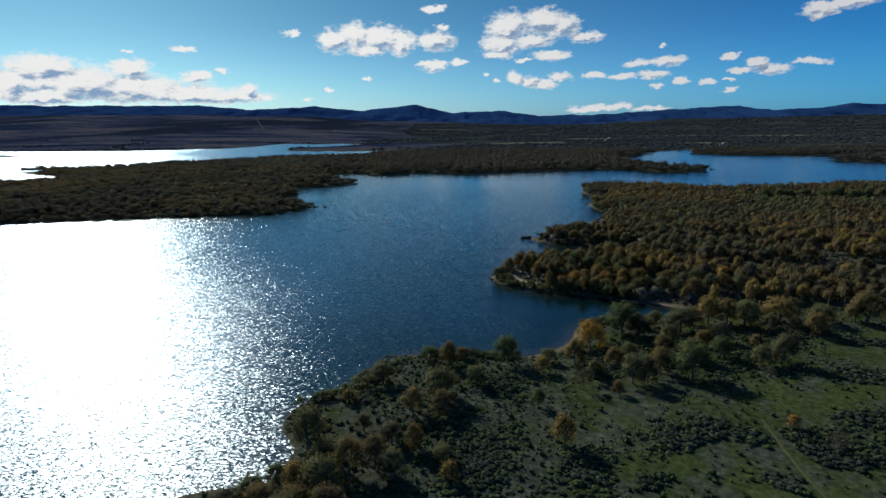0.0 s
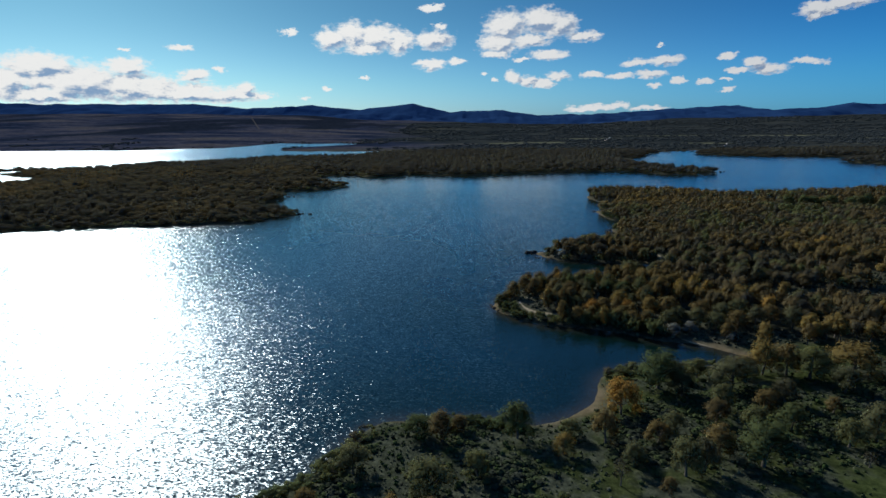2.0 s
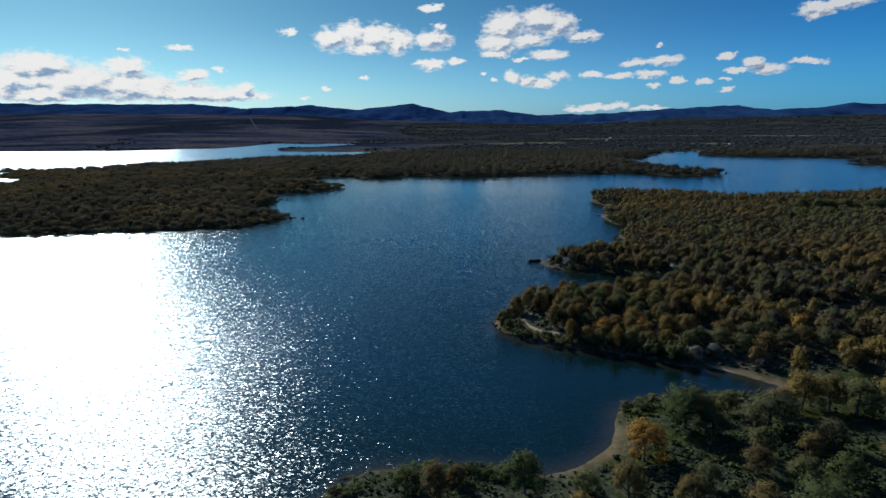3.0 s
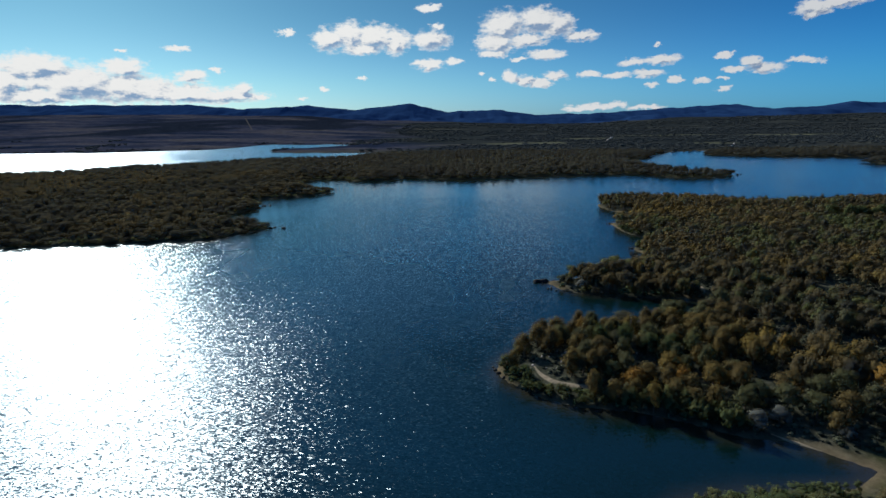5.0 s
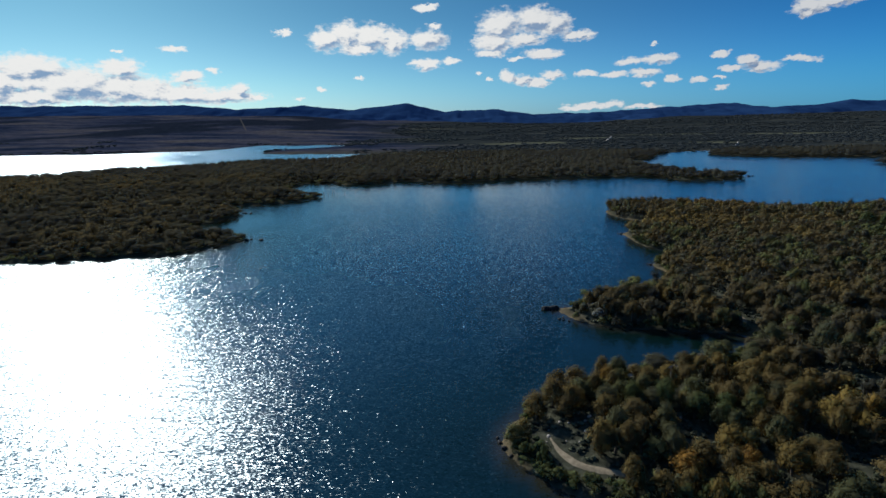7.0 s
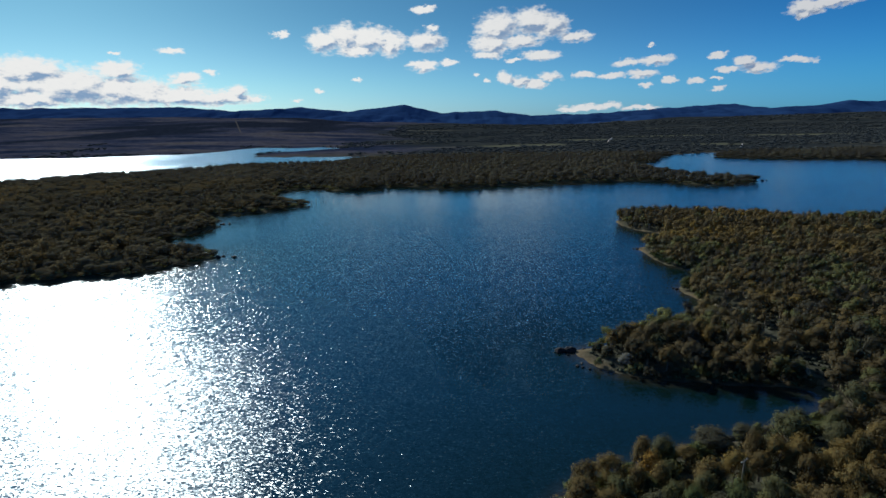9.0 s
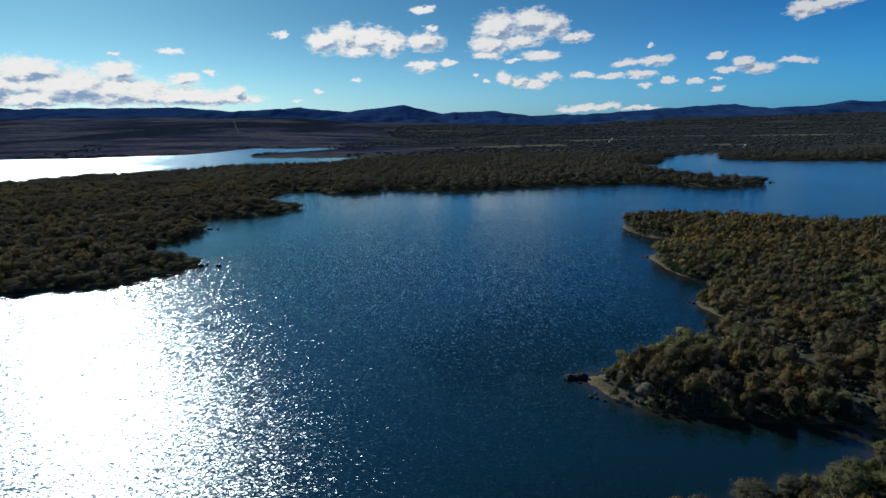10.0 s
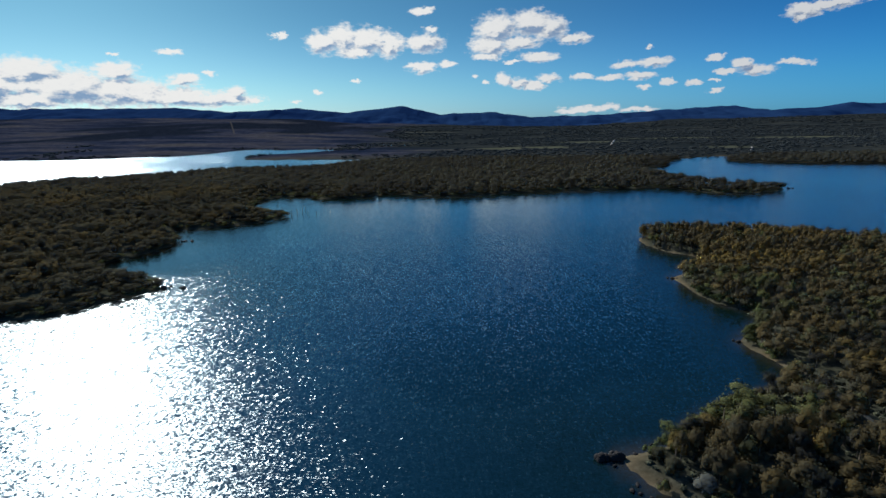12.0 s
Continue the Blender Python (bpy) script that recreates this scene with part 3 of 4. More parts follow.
def tube(path, radii, sides=6):
    path = np.array(path, float)
    vs, fs = [], []
    for i, (p, r) in enumerate(zip(path, radii)):
        d = path[min(i + 1, len(path) - 1)] - path[max(i - 1, 0)]
        d /= np.linalg.norm(d)
        a = np.cross(d, [0.31, 0.95, 0.05])
        a /= np.linalg.norm(a)
        b = np.cross(d, a)
        for k in range(sides):
            t = 6.283 * k / sides
            vs.append(p + r * (math.cos(t) * a + math.sin(t) * b))
    for i in range(len(path) - 1):
        for k in range(sides):
            q = (k + 1) % sides
            a, b, c, d = i * sides + k, i * sides + q, (i + 1) * sides + q, (i + 1) * sides + k
            fs += [(a, b, c), (a, c, d)]
    return np.array(vs), np.array(fs)


def join(pieces):
    vs, fs, n = [], [], 0
    for v, f in pieces:
        vs.append(v), fs.append(np.asarray(f) + n)
        n += len(v)
    return np.concatenate(vs), np.concatenate(fs)


def stem(rng):
    """A leaning tapered trunk with limbs, for a tree of height 1."""
    lean = rng.normal(size=2) * 0.04
    pieces = [tube([(0, 0, -0.06), (lean[0] * 0.3, lean[1] * 0.3, 0.12), (lean[0], lean[1], 0.34), (lean[0] * 1.3, lean[1] * 1.6, 0.6), (lean[0] * 2, lean[1] * 2, 0.85)],
                   (0.046, 0.034, 0.027, 0.017, 0.005))]
    for i in range(6):
        a, z, r = i * 1.05 + rng.uniform(-0.3, 0.3), rng.uniform(0.2, 0.5), rng.uniform(0.24, 0.4)
        root = np.array([lean[0], lean[1], z])
        out = np.array([math.cos(a), math.sin(a), 0])
        pieces.append(tube([root, root + out * r * 0.5 + [0, 0, 0.13], root + out * r + [0, 0, 0.32]], (0.017, 0.012, 0.004), 4))
    return join(pieces)


TONES = (0.12, 0.25, 0.40, 0.52, 0.64, 0.74, 0.81, 0.88)


LEAF_TONE = {0.12: 0.05, 0.25: 0.16, 0.40: 0.33, 0.52: 0.37, 0.64: 0.67, 0.74: 0.73, 0.81: 0.83, 0.88: 0.54}


def tree_kit():
    rng = np.random.default_rng(11)
    kit = {}
    for t in TONES:
        for k in range(3):
            v, f, out = crown(rng, 15, 118, 0.027, low=0.27, core=0.70, lump=(0.14, 0.215), airy=0.24)
            if t > 0.85:
                v, f, out = crown(rng, 22, 50, 0.022, low=0.3, core=0, lump=(0.09, 0.16), airy=0.2)
            leafy = mesh_of("crown", v, f, [LEAF], attrs=dict(tone=np.full(len(v), LEAF_TONE[t]), outward=out))
            v, f = stem(rng)
            kit[t, k] = leafy, mesh_of("trunk", v, f, [BARK], smooth=True)
    return kit


WORDS = {0.12: "dark green", 0.25: "green", 0.40: "olive green", 0.52: "yellow-green", 0.64: "ochre", 0.74: "golden", 0.81: "orange-brown", 0.88: "sparse grey-brown"}
KIT = tree_kit()


def oak(x, y, tall, wide, tone, k, turn, where, group):
    t = min(TONES, key=lambda q: abs(q - tone))
    leafy, wood = KIT[t, k % 3]
    base = new("oak_tree")
    base.matrix_world = Matrix.LocRotScale((x, y, float(ground_z(np.array([x]), np.array([y]))[0]) - 0.05), Euler((0, 0, turn)), (wide, wide, tall))
    for name, me in (("trunk", wood), ("crown", leafy)):
        ob = new(name, me)
        ob.parent = base
    size = "tall" if tall > 6 else "small" if tall < 3.6 else "rounded"
    return tagged(base, f"{size} oak tree with {WORDS[t]} leaves {where}", "tree", group)


def wood_of(name, x, y, tall, wide, tone, lobes, leaves, leaf, rng, label, trunk=True, leafage=None, low=0.36, lump=(0.19, 0.27), ball=None):
    """Many trees of one wood in one mesh."""
    kits = []
    for _ in range(7):
        v, f, out = crown(rng, lobes, leaves, leaf, low, 0.84, lump, ball, 0.12)
        m = np.zeros(len(f), int)
        if trunk:
            a, b = tube([(0, 0, -0.05), (0, 0, 0.6)], (0.035, 0.015), 4)
            f, m = np.concatenate([f, b + len(v)]), np.concatenate([m, np.ones(len(b), int)])
            v, out = np.concatenate([v, a]), np.concatenate([out, a * [1, 1, 0]])
        kits.append((v, f, m, out))
    z = ground_z(x, y)
    pick, turn = rng.integers(0, 7, len(x)), rng.uniform(0, 6.283, len(x))
    vs, fs, ms, ts, ns, n = [], [], [], [], [], 0
    for k, (v, f, m, out) in enumerate(kits):
        s = np.nonzero(pick == k)[0]
        if not len(s):
            continue
        c, q = np.cos(turn[s])[:, None], np.sin(turn[s])[:, None]
        w, h = wide[s][:, None], tall[s][:, None]
        px = (v[:, 0] * c - v[:, 1] * q) * w + x[s][:, None]
        py = (v[:, 0] * q + v[:, 1] * c) * w + y[s][:, None]
        pz = v[:, 2] * h + z[s][:, None]
        vs.append(np.stack([px, py, pz], -1).reshape(-1, 3))
        fs.append((f[None] + (np.arange(len(s)) * len(v))[:, None, None] + n).reshape(-1, 3))
        ms.append(np.tile(m, len(s)))
        ns.append(np.stack([out[:, 0] * c - out[:, 1] * q, out[:, 0] * q + out[:, 1] * c, out[:, 2] + 0 * c], -1).reshape(-1, 3))
        ts.append(np.repeat(tone[s], len(v)))
        n += len(s) * len(v)
    me = mesh_of(name, np.concatenate(vs), np.concatenate(fs), [leafage or LEAF, BARK], np.concatenate(ms), dict(tone=np.concatenate(ts), outward=np.concatenate(ns)))
    return tagged(new(name, me), label, "wood", kind="stuff")


def scatter(rng, x0, x1, y0, y1, gap):
    """Jittered places, one to a cell."""
    gx, gy = np.meshgrid(np.arange(x0, x1, gap), np.arange(y0, y1, gap))
    gx, gy = gx.ravel() + rng.uniform(-0.75, 0.75, gx.size) * gap, gy.ravel() + rng.uniform(-0.75, 0.75, gx.size) * gap
    return gx, gy


def seen(x, y):
    """The wedge of land that the flight looks over."""
    return (x < 0.92 * (y + 6) + 10) & (x > -1.0 * (y + 6) - 20)


def autumn(rng, x, y, seed, mean=0.5, swing=0.55, stray=0.06):
    u = mean + fbm(x, y, 38, 3, seed) * swing + rng.normal(size=len(x)) * stray
    return np.interp(u, [0, 0.35, 0.46, 0.52, 0.7, 0.9], [0.03, 0.24, 0.36, 0.58, 0.665, 0.83])


POINT_TRACK = [(14.8, 188.5), (15.4, 185.5), (16.6, 182.4), (19, 179.8), (23.3, 178.6), (27.0, 177.4), (30.5, 175.6)]
BEACH_TRACK = [(57, 162.6), (60.5, 160.2), (64, 157.5)]
COVE_TRACK = [(78, 241.5), (79.6, 245.5), (80.3, 249.3), (78, 253.2), (77.6, 258), (78.4, 264), (78.6, 270), (79.6, 278), (80.6, 286), (80.8, 292), (78.6, 296)]
MEADOW_TRACK = [(52.9, 55), (52.9, 62), (53.1, 70), (53.7, 76), (54.2, 81), (54.8, 87), (55.2, 90)]


def off_track(x, y, gap):
    """Whether places keep clear of the vehicle tracks."""
    best = np.full(np.shape(x), 1e9)
    for line in (POINT_TRACK, BEACH_TRACK, COVE_TRACK, MEADOW_TRACK):
        for (ax, ay), (bx, by) in zip(line, line[1:]):
            dx, dy = bx - ax, by - ay
            t = np.clip(((x - ax) * dx + (y - ay) * dy) / (dx * dx + dy * dy), 0, 1)
            best = np.minimum(best, np.hypot(x - ax - t * dx, y - ay - t * dy))
    return best > gap


# Trees of the point that stand out by their colour: x, y, height, width, leaf tone.
BRIGHT_TREES = [(35.5, 176.5, 5.2, 5.4, .81), (45, 182, 5.8, 5.6, .74), (17, 199, 6.2, 5.8, .64), (13, 194.5, 5.6, 5.2, .64), (23, 205, 6.0, 5.6, .64),
                (57, 215, 7.2, 7.0, .40), (31, 190, 5.6, 5.8, .64), (43, 205.5, 5.8, 5.4, .74), (76, 226, 7.4, 6.6, .52), (86, 222, 7.6, 6.4, .52),
                (53, 178, 5.4, 5.2, .74), (27, 195.5, 5.6, 5.0, .52), (63.5, 169.5, 5.2, 5.6, .52), (68, 167, 5.0, 5.4, .40), (73, 166, 5.4, 5.6, .64),
                (78.5, 167, 5.6, 5.8, .52), (66.5, 174, 5.6, 5.6, .64), (71.5, 172, 5.2, 5.4, .52), (76, 172.5, 5.8, 5.8, .40), (83, 168.5, 5.6, 6.0, .64),
                (59, 172, 5.0, 5.4, .40), (55.5, 169.5, 4.6, 5.0, .52), (88, 166, 5.8, 6.0, .52), (50, 170.5, 4.8, 5.0, .64)]
# Round bushes by the water: x, y, height, width, kind.
WILLOWS = [(51.0, 165.6, 3.2, 3.8, 0), (55.4, 164.2, 3.8, 4.4, 0), (60.2, 165.8, 3.4, 4.2, 0), (69.6, 160.4, 2.6, 3.0, 0), (77.0, 162.6, 2.8, 3.4, 1), (44.3, 216.5, 4.2, 7.5, 1),
           (51.3, 219.0, 3.6, 4.6, 1), (35.0, 253.5, 3.0, 3.4, 1), (38.5, 249.0, 3.4, 4.0, 0), (33.5, 257.0, 2.6, 3.0, 1)]
# Trees of the shore pasture: x, y, height, width, leaf tone.
SHORE_TREES = [(8.0, 113.9, 6.1, 5.8, .3), (-6.4, 111.8, 5.1, 4.6, .65), (-11.3, 113.1, 3.5, 5.4, .3), (-3.2, 115.7, 2.9, 3.4, .6),
               (15.7, 108.6, 3.4, 3.6, .72), (18.1, 114.4, 3.2, 4.1, .4), (-21.0, 102.3, 4.5, 5.6, .45), (-26.9, 94.3, 2.5, 3.5, .6),
               (-7.3, 95.8, 5.6, 7.1, .45), (0.3, 102.1, 4.1, 4.3, .35), (-6.3, 89.5, 4.2, 5.3, .62), (-12.4, 89.2, 4.5, 4.4, .6),
               (13.0, 93.0, 3.5, 2.6, .3), (-30.1, 78.4, 7.2, 6.6, .4), (-26.2, 73.1, 4.1, 5.2, .5), (-15.2, 79.1, 3.6, 4.5, .55)]
POINT_TREES = [(-10.7, 77.7, 4.2, 3.5, .65), (-21.2, 71.2, 5.7, 4.7, .62), (-16.9, 72.2, 5.3, 5.2, .62), (-24.2, 66.4, 5.5, 6.6, .35),
               (-29.3, 68.1, 3.9, 4.5, .7), (-13.6, 69.6, 4.7, 5.0, .4), (-5.3, 74.2, 2.7, 3.8, .35), (-3.8, 69.4, 3.0, 2.7, .7),
               (16.1, 79.1, 5.1, 3.9, .72), (-27.8, 63.8, 2.9, 6.0, .6), (-33.0, 69.5, 3.0, 3.6, .45), (-21.2, 83.1, 3.0, 3.2, .5),
               (-35.5, 65.5, 3.4, 4.4, .4), (-32.5, 62.0, 4.2, 5.0, .64), (-38.5, 62.5, 3.0, 4.2, .52), (-28.0, 59.0, 4.6, 5.4, .4), (-22.0, 60.5, 4.8, 5.4, .64)]
BAY_TREES = [(29.7, 122.9, 6.5, 6.5, .81), (40.5, 132.8, 6.9, 9.5, .3), (56.5, 133.5, 6.1, 8.9, .5), (67.2, 141.3, 6.8, 5.9, .7),
             (72.1, 140.4, 6.4, 5.9, .66), (76.0, 138.4, 6.3, 8.3, .45), (85.7, 138.8, 6.3, 9.5, .7), (97.0, 139.3, 4.3, 6.6, .35),
             (109.5, 139.8, 7.4, 9.0, .68), (44.4, 130.0, 4.5, 5.6, .4), (34.8, 102.8, 5.8, 5.2, .4), (38.4, 104.2, 5.0, 3.9, .55),
             (42.6, 108.5, 5.1, 5.4, .6), (48.9, 106.1, 6.9, 8.6, .3)]
MEADOW_TREES = [(73.0, 114.3, 6.3, 5.9, .55), (67.1, 112.5, 4.6, 4.8, .4), (59.3, 125.1, 3.6, 4.6, .6), (64.6, 128.0, 4.4, 4.6, .55),
                (30.4, 98.2, 2.7, 2.5, .6), (27.0, 105.0, 3.8, 4.0, .55), (66.0, 106.2, 2.5, 2.0, .9), (71.8, 123.9, 2.8, 3.0, .6),
                (62.7, 79.0, 3.4, 3.3, .85), (59.3, 86.1, 2.1, 2.2, .8), (24.0, 112.0, 6.0, 4.9, .65), (23.5, 100.3, 4.2, 2.5, .9),
                (50.0, 123.8, 5.0, 4.5, .4), (107.4, 140.8, 4.7, 5.0, .6)]


BANK_TREES = [(52.5, 116, 4.6, 4.6, .4), (47, 119.5, 4, 4.2, .6), (60, 117.5, 4.6, 4.8, .3), (37.5, 115.5, 3.6, 4, .5), (33, 111.5, 4, 4.2, .65),
              (79, 131.5, 4.8, 5, .55), (90, 130, 5, 5.6, .65), (46, 138.5, 3.6, 4.4, .5), (51.5, 139.5, 4, 4.6, .4), (62, 139.5, 4.6, 5, .65)]


def make_trees():
    rng = np.random.default_rng(4)
    k = 0
    for x, y, h, w, t in SHORE_TREES + POINT_TREES + BAY_TREES + MEADOW_TREES + BANK_TREES:
        oak(x, y, h * 1.25, w * 1.2, t, k, rng.uniform(0, 6.28), "on rough pasture", "pasture trees")
        k += 1
    # a row of tall dark oaks at the edge of a far meadow
    for i in range(14):
        oak(203 + i * 6.6 + rng.uniform(-1.5, 1.5), 366 + rng.uniform(-4, 5), rng.uniform(7.5, 10.0), rng.uniform(7.5, 10.5), rng.choice([0.12, 0.25, 0.25, 0.4]), k,
            rng.uniform(0, 6.28), "by a far meadow", "meadow edge trees")
        k += 1
    # the wooded point: trees told apart one by one
    x, y = scatter(rng, 0, 250, 156, 262, 3.5)
    sd = shore(x, y)
    keep = (sd > 0.7) & seen(x, y) & ~((sd > 7) & (fbm(x, y, 16, 3, 77) > 0.24))
    keep &= ~((np.hypot(x - 66, y - 154) < 7) | (np.hypot(x - 75, y - 235) < 6.5) | (np.hypot(x - 81, y - 250) < 4.5) | ((y > 246) & (x < 33.5)))
    keep &= (np.hypot(x - 6, y - 189) > 9) | (sd > 3.0)
    keep &= off_track(x, y, 2.4) & (np.hypot((x - 20) / 1.6, y - 188.5) > 4.8) & ~((x > 8) & (x < 24) & (y < 186) & (sd < 5))
    for bx, by, _, bw, _ in WILLOWS:
        keep &= np.hypot(x - bx, y - by + 1.5) > bw * 0.5 + 1.6
    for bx, by, _, bw, _ in BRIGHT_TREES:
        keep &= np.hypot(x - bx, y - by) > bw * 0.5 + 0.8
    for bx, by, h, w, t in BRIGHT_TREES:
        oak(bx, by, h * 1.1, w * 1.1, t, k, rng.uniform(0, 6.28), "on the wooded point", "point trees")
        k += 1
    near = keep & (y < 224) & (x < 70)
    xs, ys = x[near], y[near]
    tones = autumn(rng, xs, ys, 41, 0.575, 0.26, 0.085)
    for a, b, t in zip(xs, ys, tones):
        oak(a, b, rng.uniform(4.2, 7.4), rng.uniform(3.4, 5.8), t, k, rng.uniform(0, 6.28), "on the wooded point", "point trees")
        k += 1
    rest = keep & ~near
    x, y = x[rest], y[rest]
    wood_of("oak_wood", x, y, rng.uniform(4.0, 7.4, len(x)), rng.uniform(3.6, 6.0, len(x)), autumn(rng, x, y, 41, 0.60, 0.22, 0.085), 6, 42, 0.044, rng,
            "open oak wood in olive and ochre autumn leaf")
    x, y = scatter(rng, 30, 460, 262, 460, 3.7)
    keep = (shore(x, y) > 0.8) & seen(x, y) & (fbm(x, y, 30, 3, 6) < 0.40) & ~((x < 36) & (y < 264)) & off_track(x, y, 2.0)
    keep &= (np.hypot((x - 275) / 32, (y - 352) / 9) > 1) & ~((x > 200) & (np.abs(y - 366) < 7))
    x, y = x[keep], y[keep]
    wood_of("oak_wood", x, y, rng.uniform(4.2, 6.8, len(x)) * np.where(y > 390, 1.2, 1.0), rng.uniform(4.0, 8.0, len(x)), autumn(rng, x, y, 43, 0.545, 0.3, 0.07), 3, 26, 0.058, rng,
            "dense oak wood in brown and ochre autumn leaf")
    x, y = scatter(rng, -560, -100, 285, 640, 4.9)
    keep = (shore(x, y) > 0.5) & seen(x, y) & ((np.hypot((x + 340) / 42, (y - 442) / 20) > 1) | (rng.random(len(x)) < 0.3))
    x, y = x[keep], y[keep]
    wood_of("oak_wood", x, y, (3.4 + 4.4 * rng.random(len(x)) ** 1.8) * np.clip(np.where(y > 480, 0.40, 0.58) + shore(x, y) / 45, 0, 1), rng.uniform(4.2, 10.0, len(x)), np.clip(0.515 + fbm(x, y, 50, 3, 47) * 0.14 + rng.normal(size=len(x)) * 0.04, 0.44, 0.63), 3, 24, 0.07, rng,
            "dense brown oak wood on the far peninsula", trunk=False, lump=(0.27, 0.36))
    x, y = scatter(rng, -620, 900, 600, 1000, 5.4)
    keep = (shore(x, y) > 1) & seen(x, y) & ((y > 640) | (x > -110)) & (fbm(x, y, 70, 3, 36) > -0.6)
    x, y = x[keep], y[keep]
    wood_of("oak_wood", x, y, (3.8 + 5.0 * rng.random(len(x)) ** 1.8) * np.clip(0.78 + shore(x, y) / 80, 0, 1), rng.uniform(5.2, 11.5, len(x)), np.clip(0.468 + fbm(x, y, 70, 3, 53) * 0.06 + rng.normal(size=len(x)) * 0.018, 0.445, 0.53), 1, 14, 0.09, rng,
            "brown woodland along the far shore", trunk=False)
    x, y = scatter(rng, -900, 1500, 1000, 2300, 17.0)
    keep = (shore(x, y) > 4) & seen(x, y) & (fbm(x, y, 160, 3, 58) + 0.0004 * (x - 100) > -0.12) & (x > -420) & (field(x, y) < 0.3)
    x, y = x[keep], y[keep]
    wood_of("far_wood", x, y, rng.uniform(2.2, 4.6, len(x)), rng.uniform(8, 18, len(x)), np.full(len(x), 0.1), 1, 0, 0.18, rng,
            "scattered woods on the far plain, coloured dark as if hazed", trunk=False, leafage=HAZED_TREES)
    x, y = scatter(rng, -350, 2900, 2250, 3550, 32.0)
    keep = fbm(x, y * 2.5, 260, 3, 87) > -0.1
    x, y = x[keep], y[keep]
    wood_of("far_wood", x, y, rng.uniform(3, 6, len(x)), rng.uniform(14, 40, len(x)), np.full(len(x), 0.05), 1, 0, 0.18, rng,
            "copses below the mountains, coloured dark as if hazed", trunk=False, leafage=HAZED_TREES)
    x, y = scatter(rng, -1500, -300, 1180, 2100, 15.0)
    keep = (shore(x, y) > 4) & seen(x, y) & (fbm(x, y, 120, 3, 84) - 0.0006 * (y - 1200) + np.clip(60 - shore(x, y), 0, 60) * 0.007 > 0.22)
    x, y = x[keep], y[keep]
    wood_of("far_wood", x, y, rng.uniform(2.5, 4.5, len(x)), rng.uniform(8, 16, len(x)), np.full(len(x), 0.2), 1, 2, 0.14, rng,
            "dark thickets at the foot of the heath hill", trunk=False, leafage=HAZED_TREES)


make_trees()


# ---- scrub ----
def scrub_material():
    m, n = material("scrub")
    spot = n.add("ShaderNodeNewGeometry").outputs["Position"]
    tone = n.math("MULTIPLY_ADD", n.math("SUBTRACT", n.noise(spot, 1.2, 3.0), 0.5), 0.3, n.attr("tone"))
    colour = n.ramp(tone, [(0.0, (0.034, 0.056, 0.020)), (0.35, (0.054, 0.072, 0.030)), (0.6, (0.026, 0.033, 0.022)), (0.8, (0.034, 0.040, 0.031)), (1.0, (0.125, 0.135, 0.085))])
    return finish(m, n, colour, 1.0, spec=0.0)


SCRUB = scrub_material()


def thicket(name, x, y, tall, wide, tone, rng, label, leaves=14, leaf=0.17):
    """Low bushes, all in one mesh."""
    kits = []
    for _ in range(6):
        v, f, _ = crown(rng, 1, leaves, leaf)
        v = (v - [0, 0, 0.36]) * [1.1, 1.1, 1.3]
        kits.append((v, f))
    z = ground_z(x, y)
    pick, turn = rng.integers(0, 6, len(x)), rng.uniform(0, 6.283, len(x))
    vs, fs, ts, n = [], [], [], 0
    for k, (v, f) in enumerate(kits):
        s = np.nonzero(pick == k)[0]
        c, q = np.cos(turn[s])[:, None], np.sin(turn[s])[:, None]
        px = (v[:, 0] * c - v[:, 1] * q) * wide[s][:, None] + x[s][:, None]
        py = (v[:, 0] * q + v[:, 1] * c) * wide[s][:, None] * 0.85 + y[s][:, None]
        vs.append(np.stack([px, py, v[:, 2] * tall[s][:, None] + z[s][:, None]], -1).reshape(-1, 3))
        fs.append((f[None] + (np.arange(len(s)) * len(v))[:, None, None] + n).reshape(-1, 3))
        ts.append(np.repeat(tone[s], len(v)))
        n += len(s) * len(v)
    me = mesh_of(name, np.concatenate(vs), np.concatenate(fs), [SCRUB], attrs=dict(tone=np.concatenate(ts)))
    return tagged(new(name, me), label, "shrubs", kind="stuff")


def thin(rng, x, y):
    """Scrub that thins out towards the open pasture."""
    return seen(x, y + 25) & (rng.random(len(x)) < np.clip((y - 24) / 36, 0, 1))


# Heather patches of the pasture: x, y, half length, half depth.
HEATHER = [(36.4, 81.7, 6, 5), (44.8, 85.6, 5, 4), (50.2, 82.4, 4.5, 4), (61, 79, 8, 6.5), (73.7, 88.9, 7, 5), (18.6, 71.7, 7, 7.5), (28.7, 70, 5, 3.5),
           (49.3, 71, 5, 4.5), (54.8, 106, 4.5, 4), (84.7, 107.3, 6, 5), (30.4, 117, 5.5, 5), (64.3, 118.5, 5.5, 6.5), (74.1, 109.5, 5.5, 4.5),
           (0.1, 73.5, 8, 9), (-6.5, 84.8, 4, 4), (-23.7, 96.8, 5, 5), (5.6, 101.6, 7, 6), (7.3, 82.9, 4, 5.5), (100, 125, 9, 6), (35, 60, 12, 6), (70, 64, 10, 7)]


BAY_HEATHER = [(36, 110, 6, 4), (45, 115, 7, 4.5), (58, 112, 6, 4), (40, 122, 6, 3.5), (52, 129, 7, 4), (66, 131, 7, 4), (80, 126, 8, 5), (27, 109, 5, 4), (92, 132, 8, 4)]


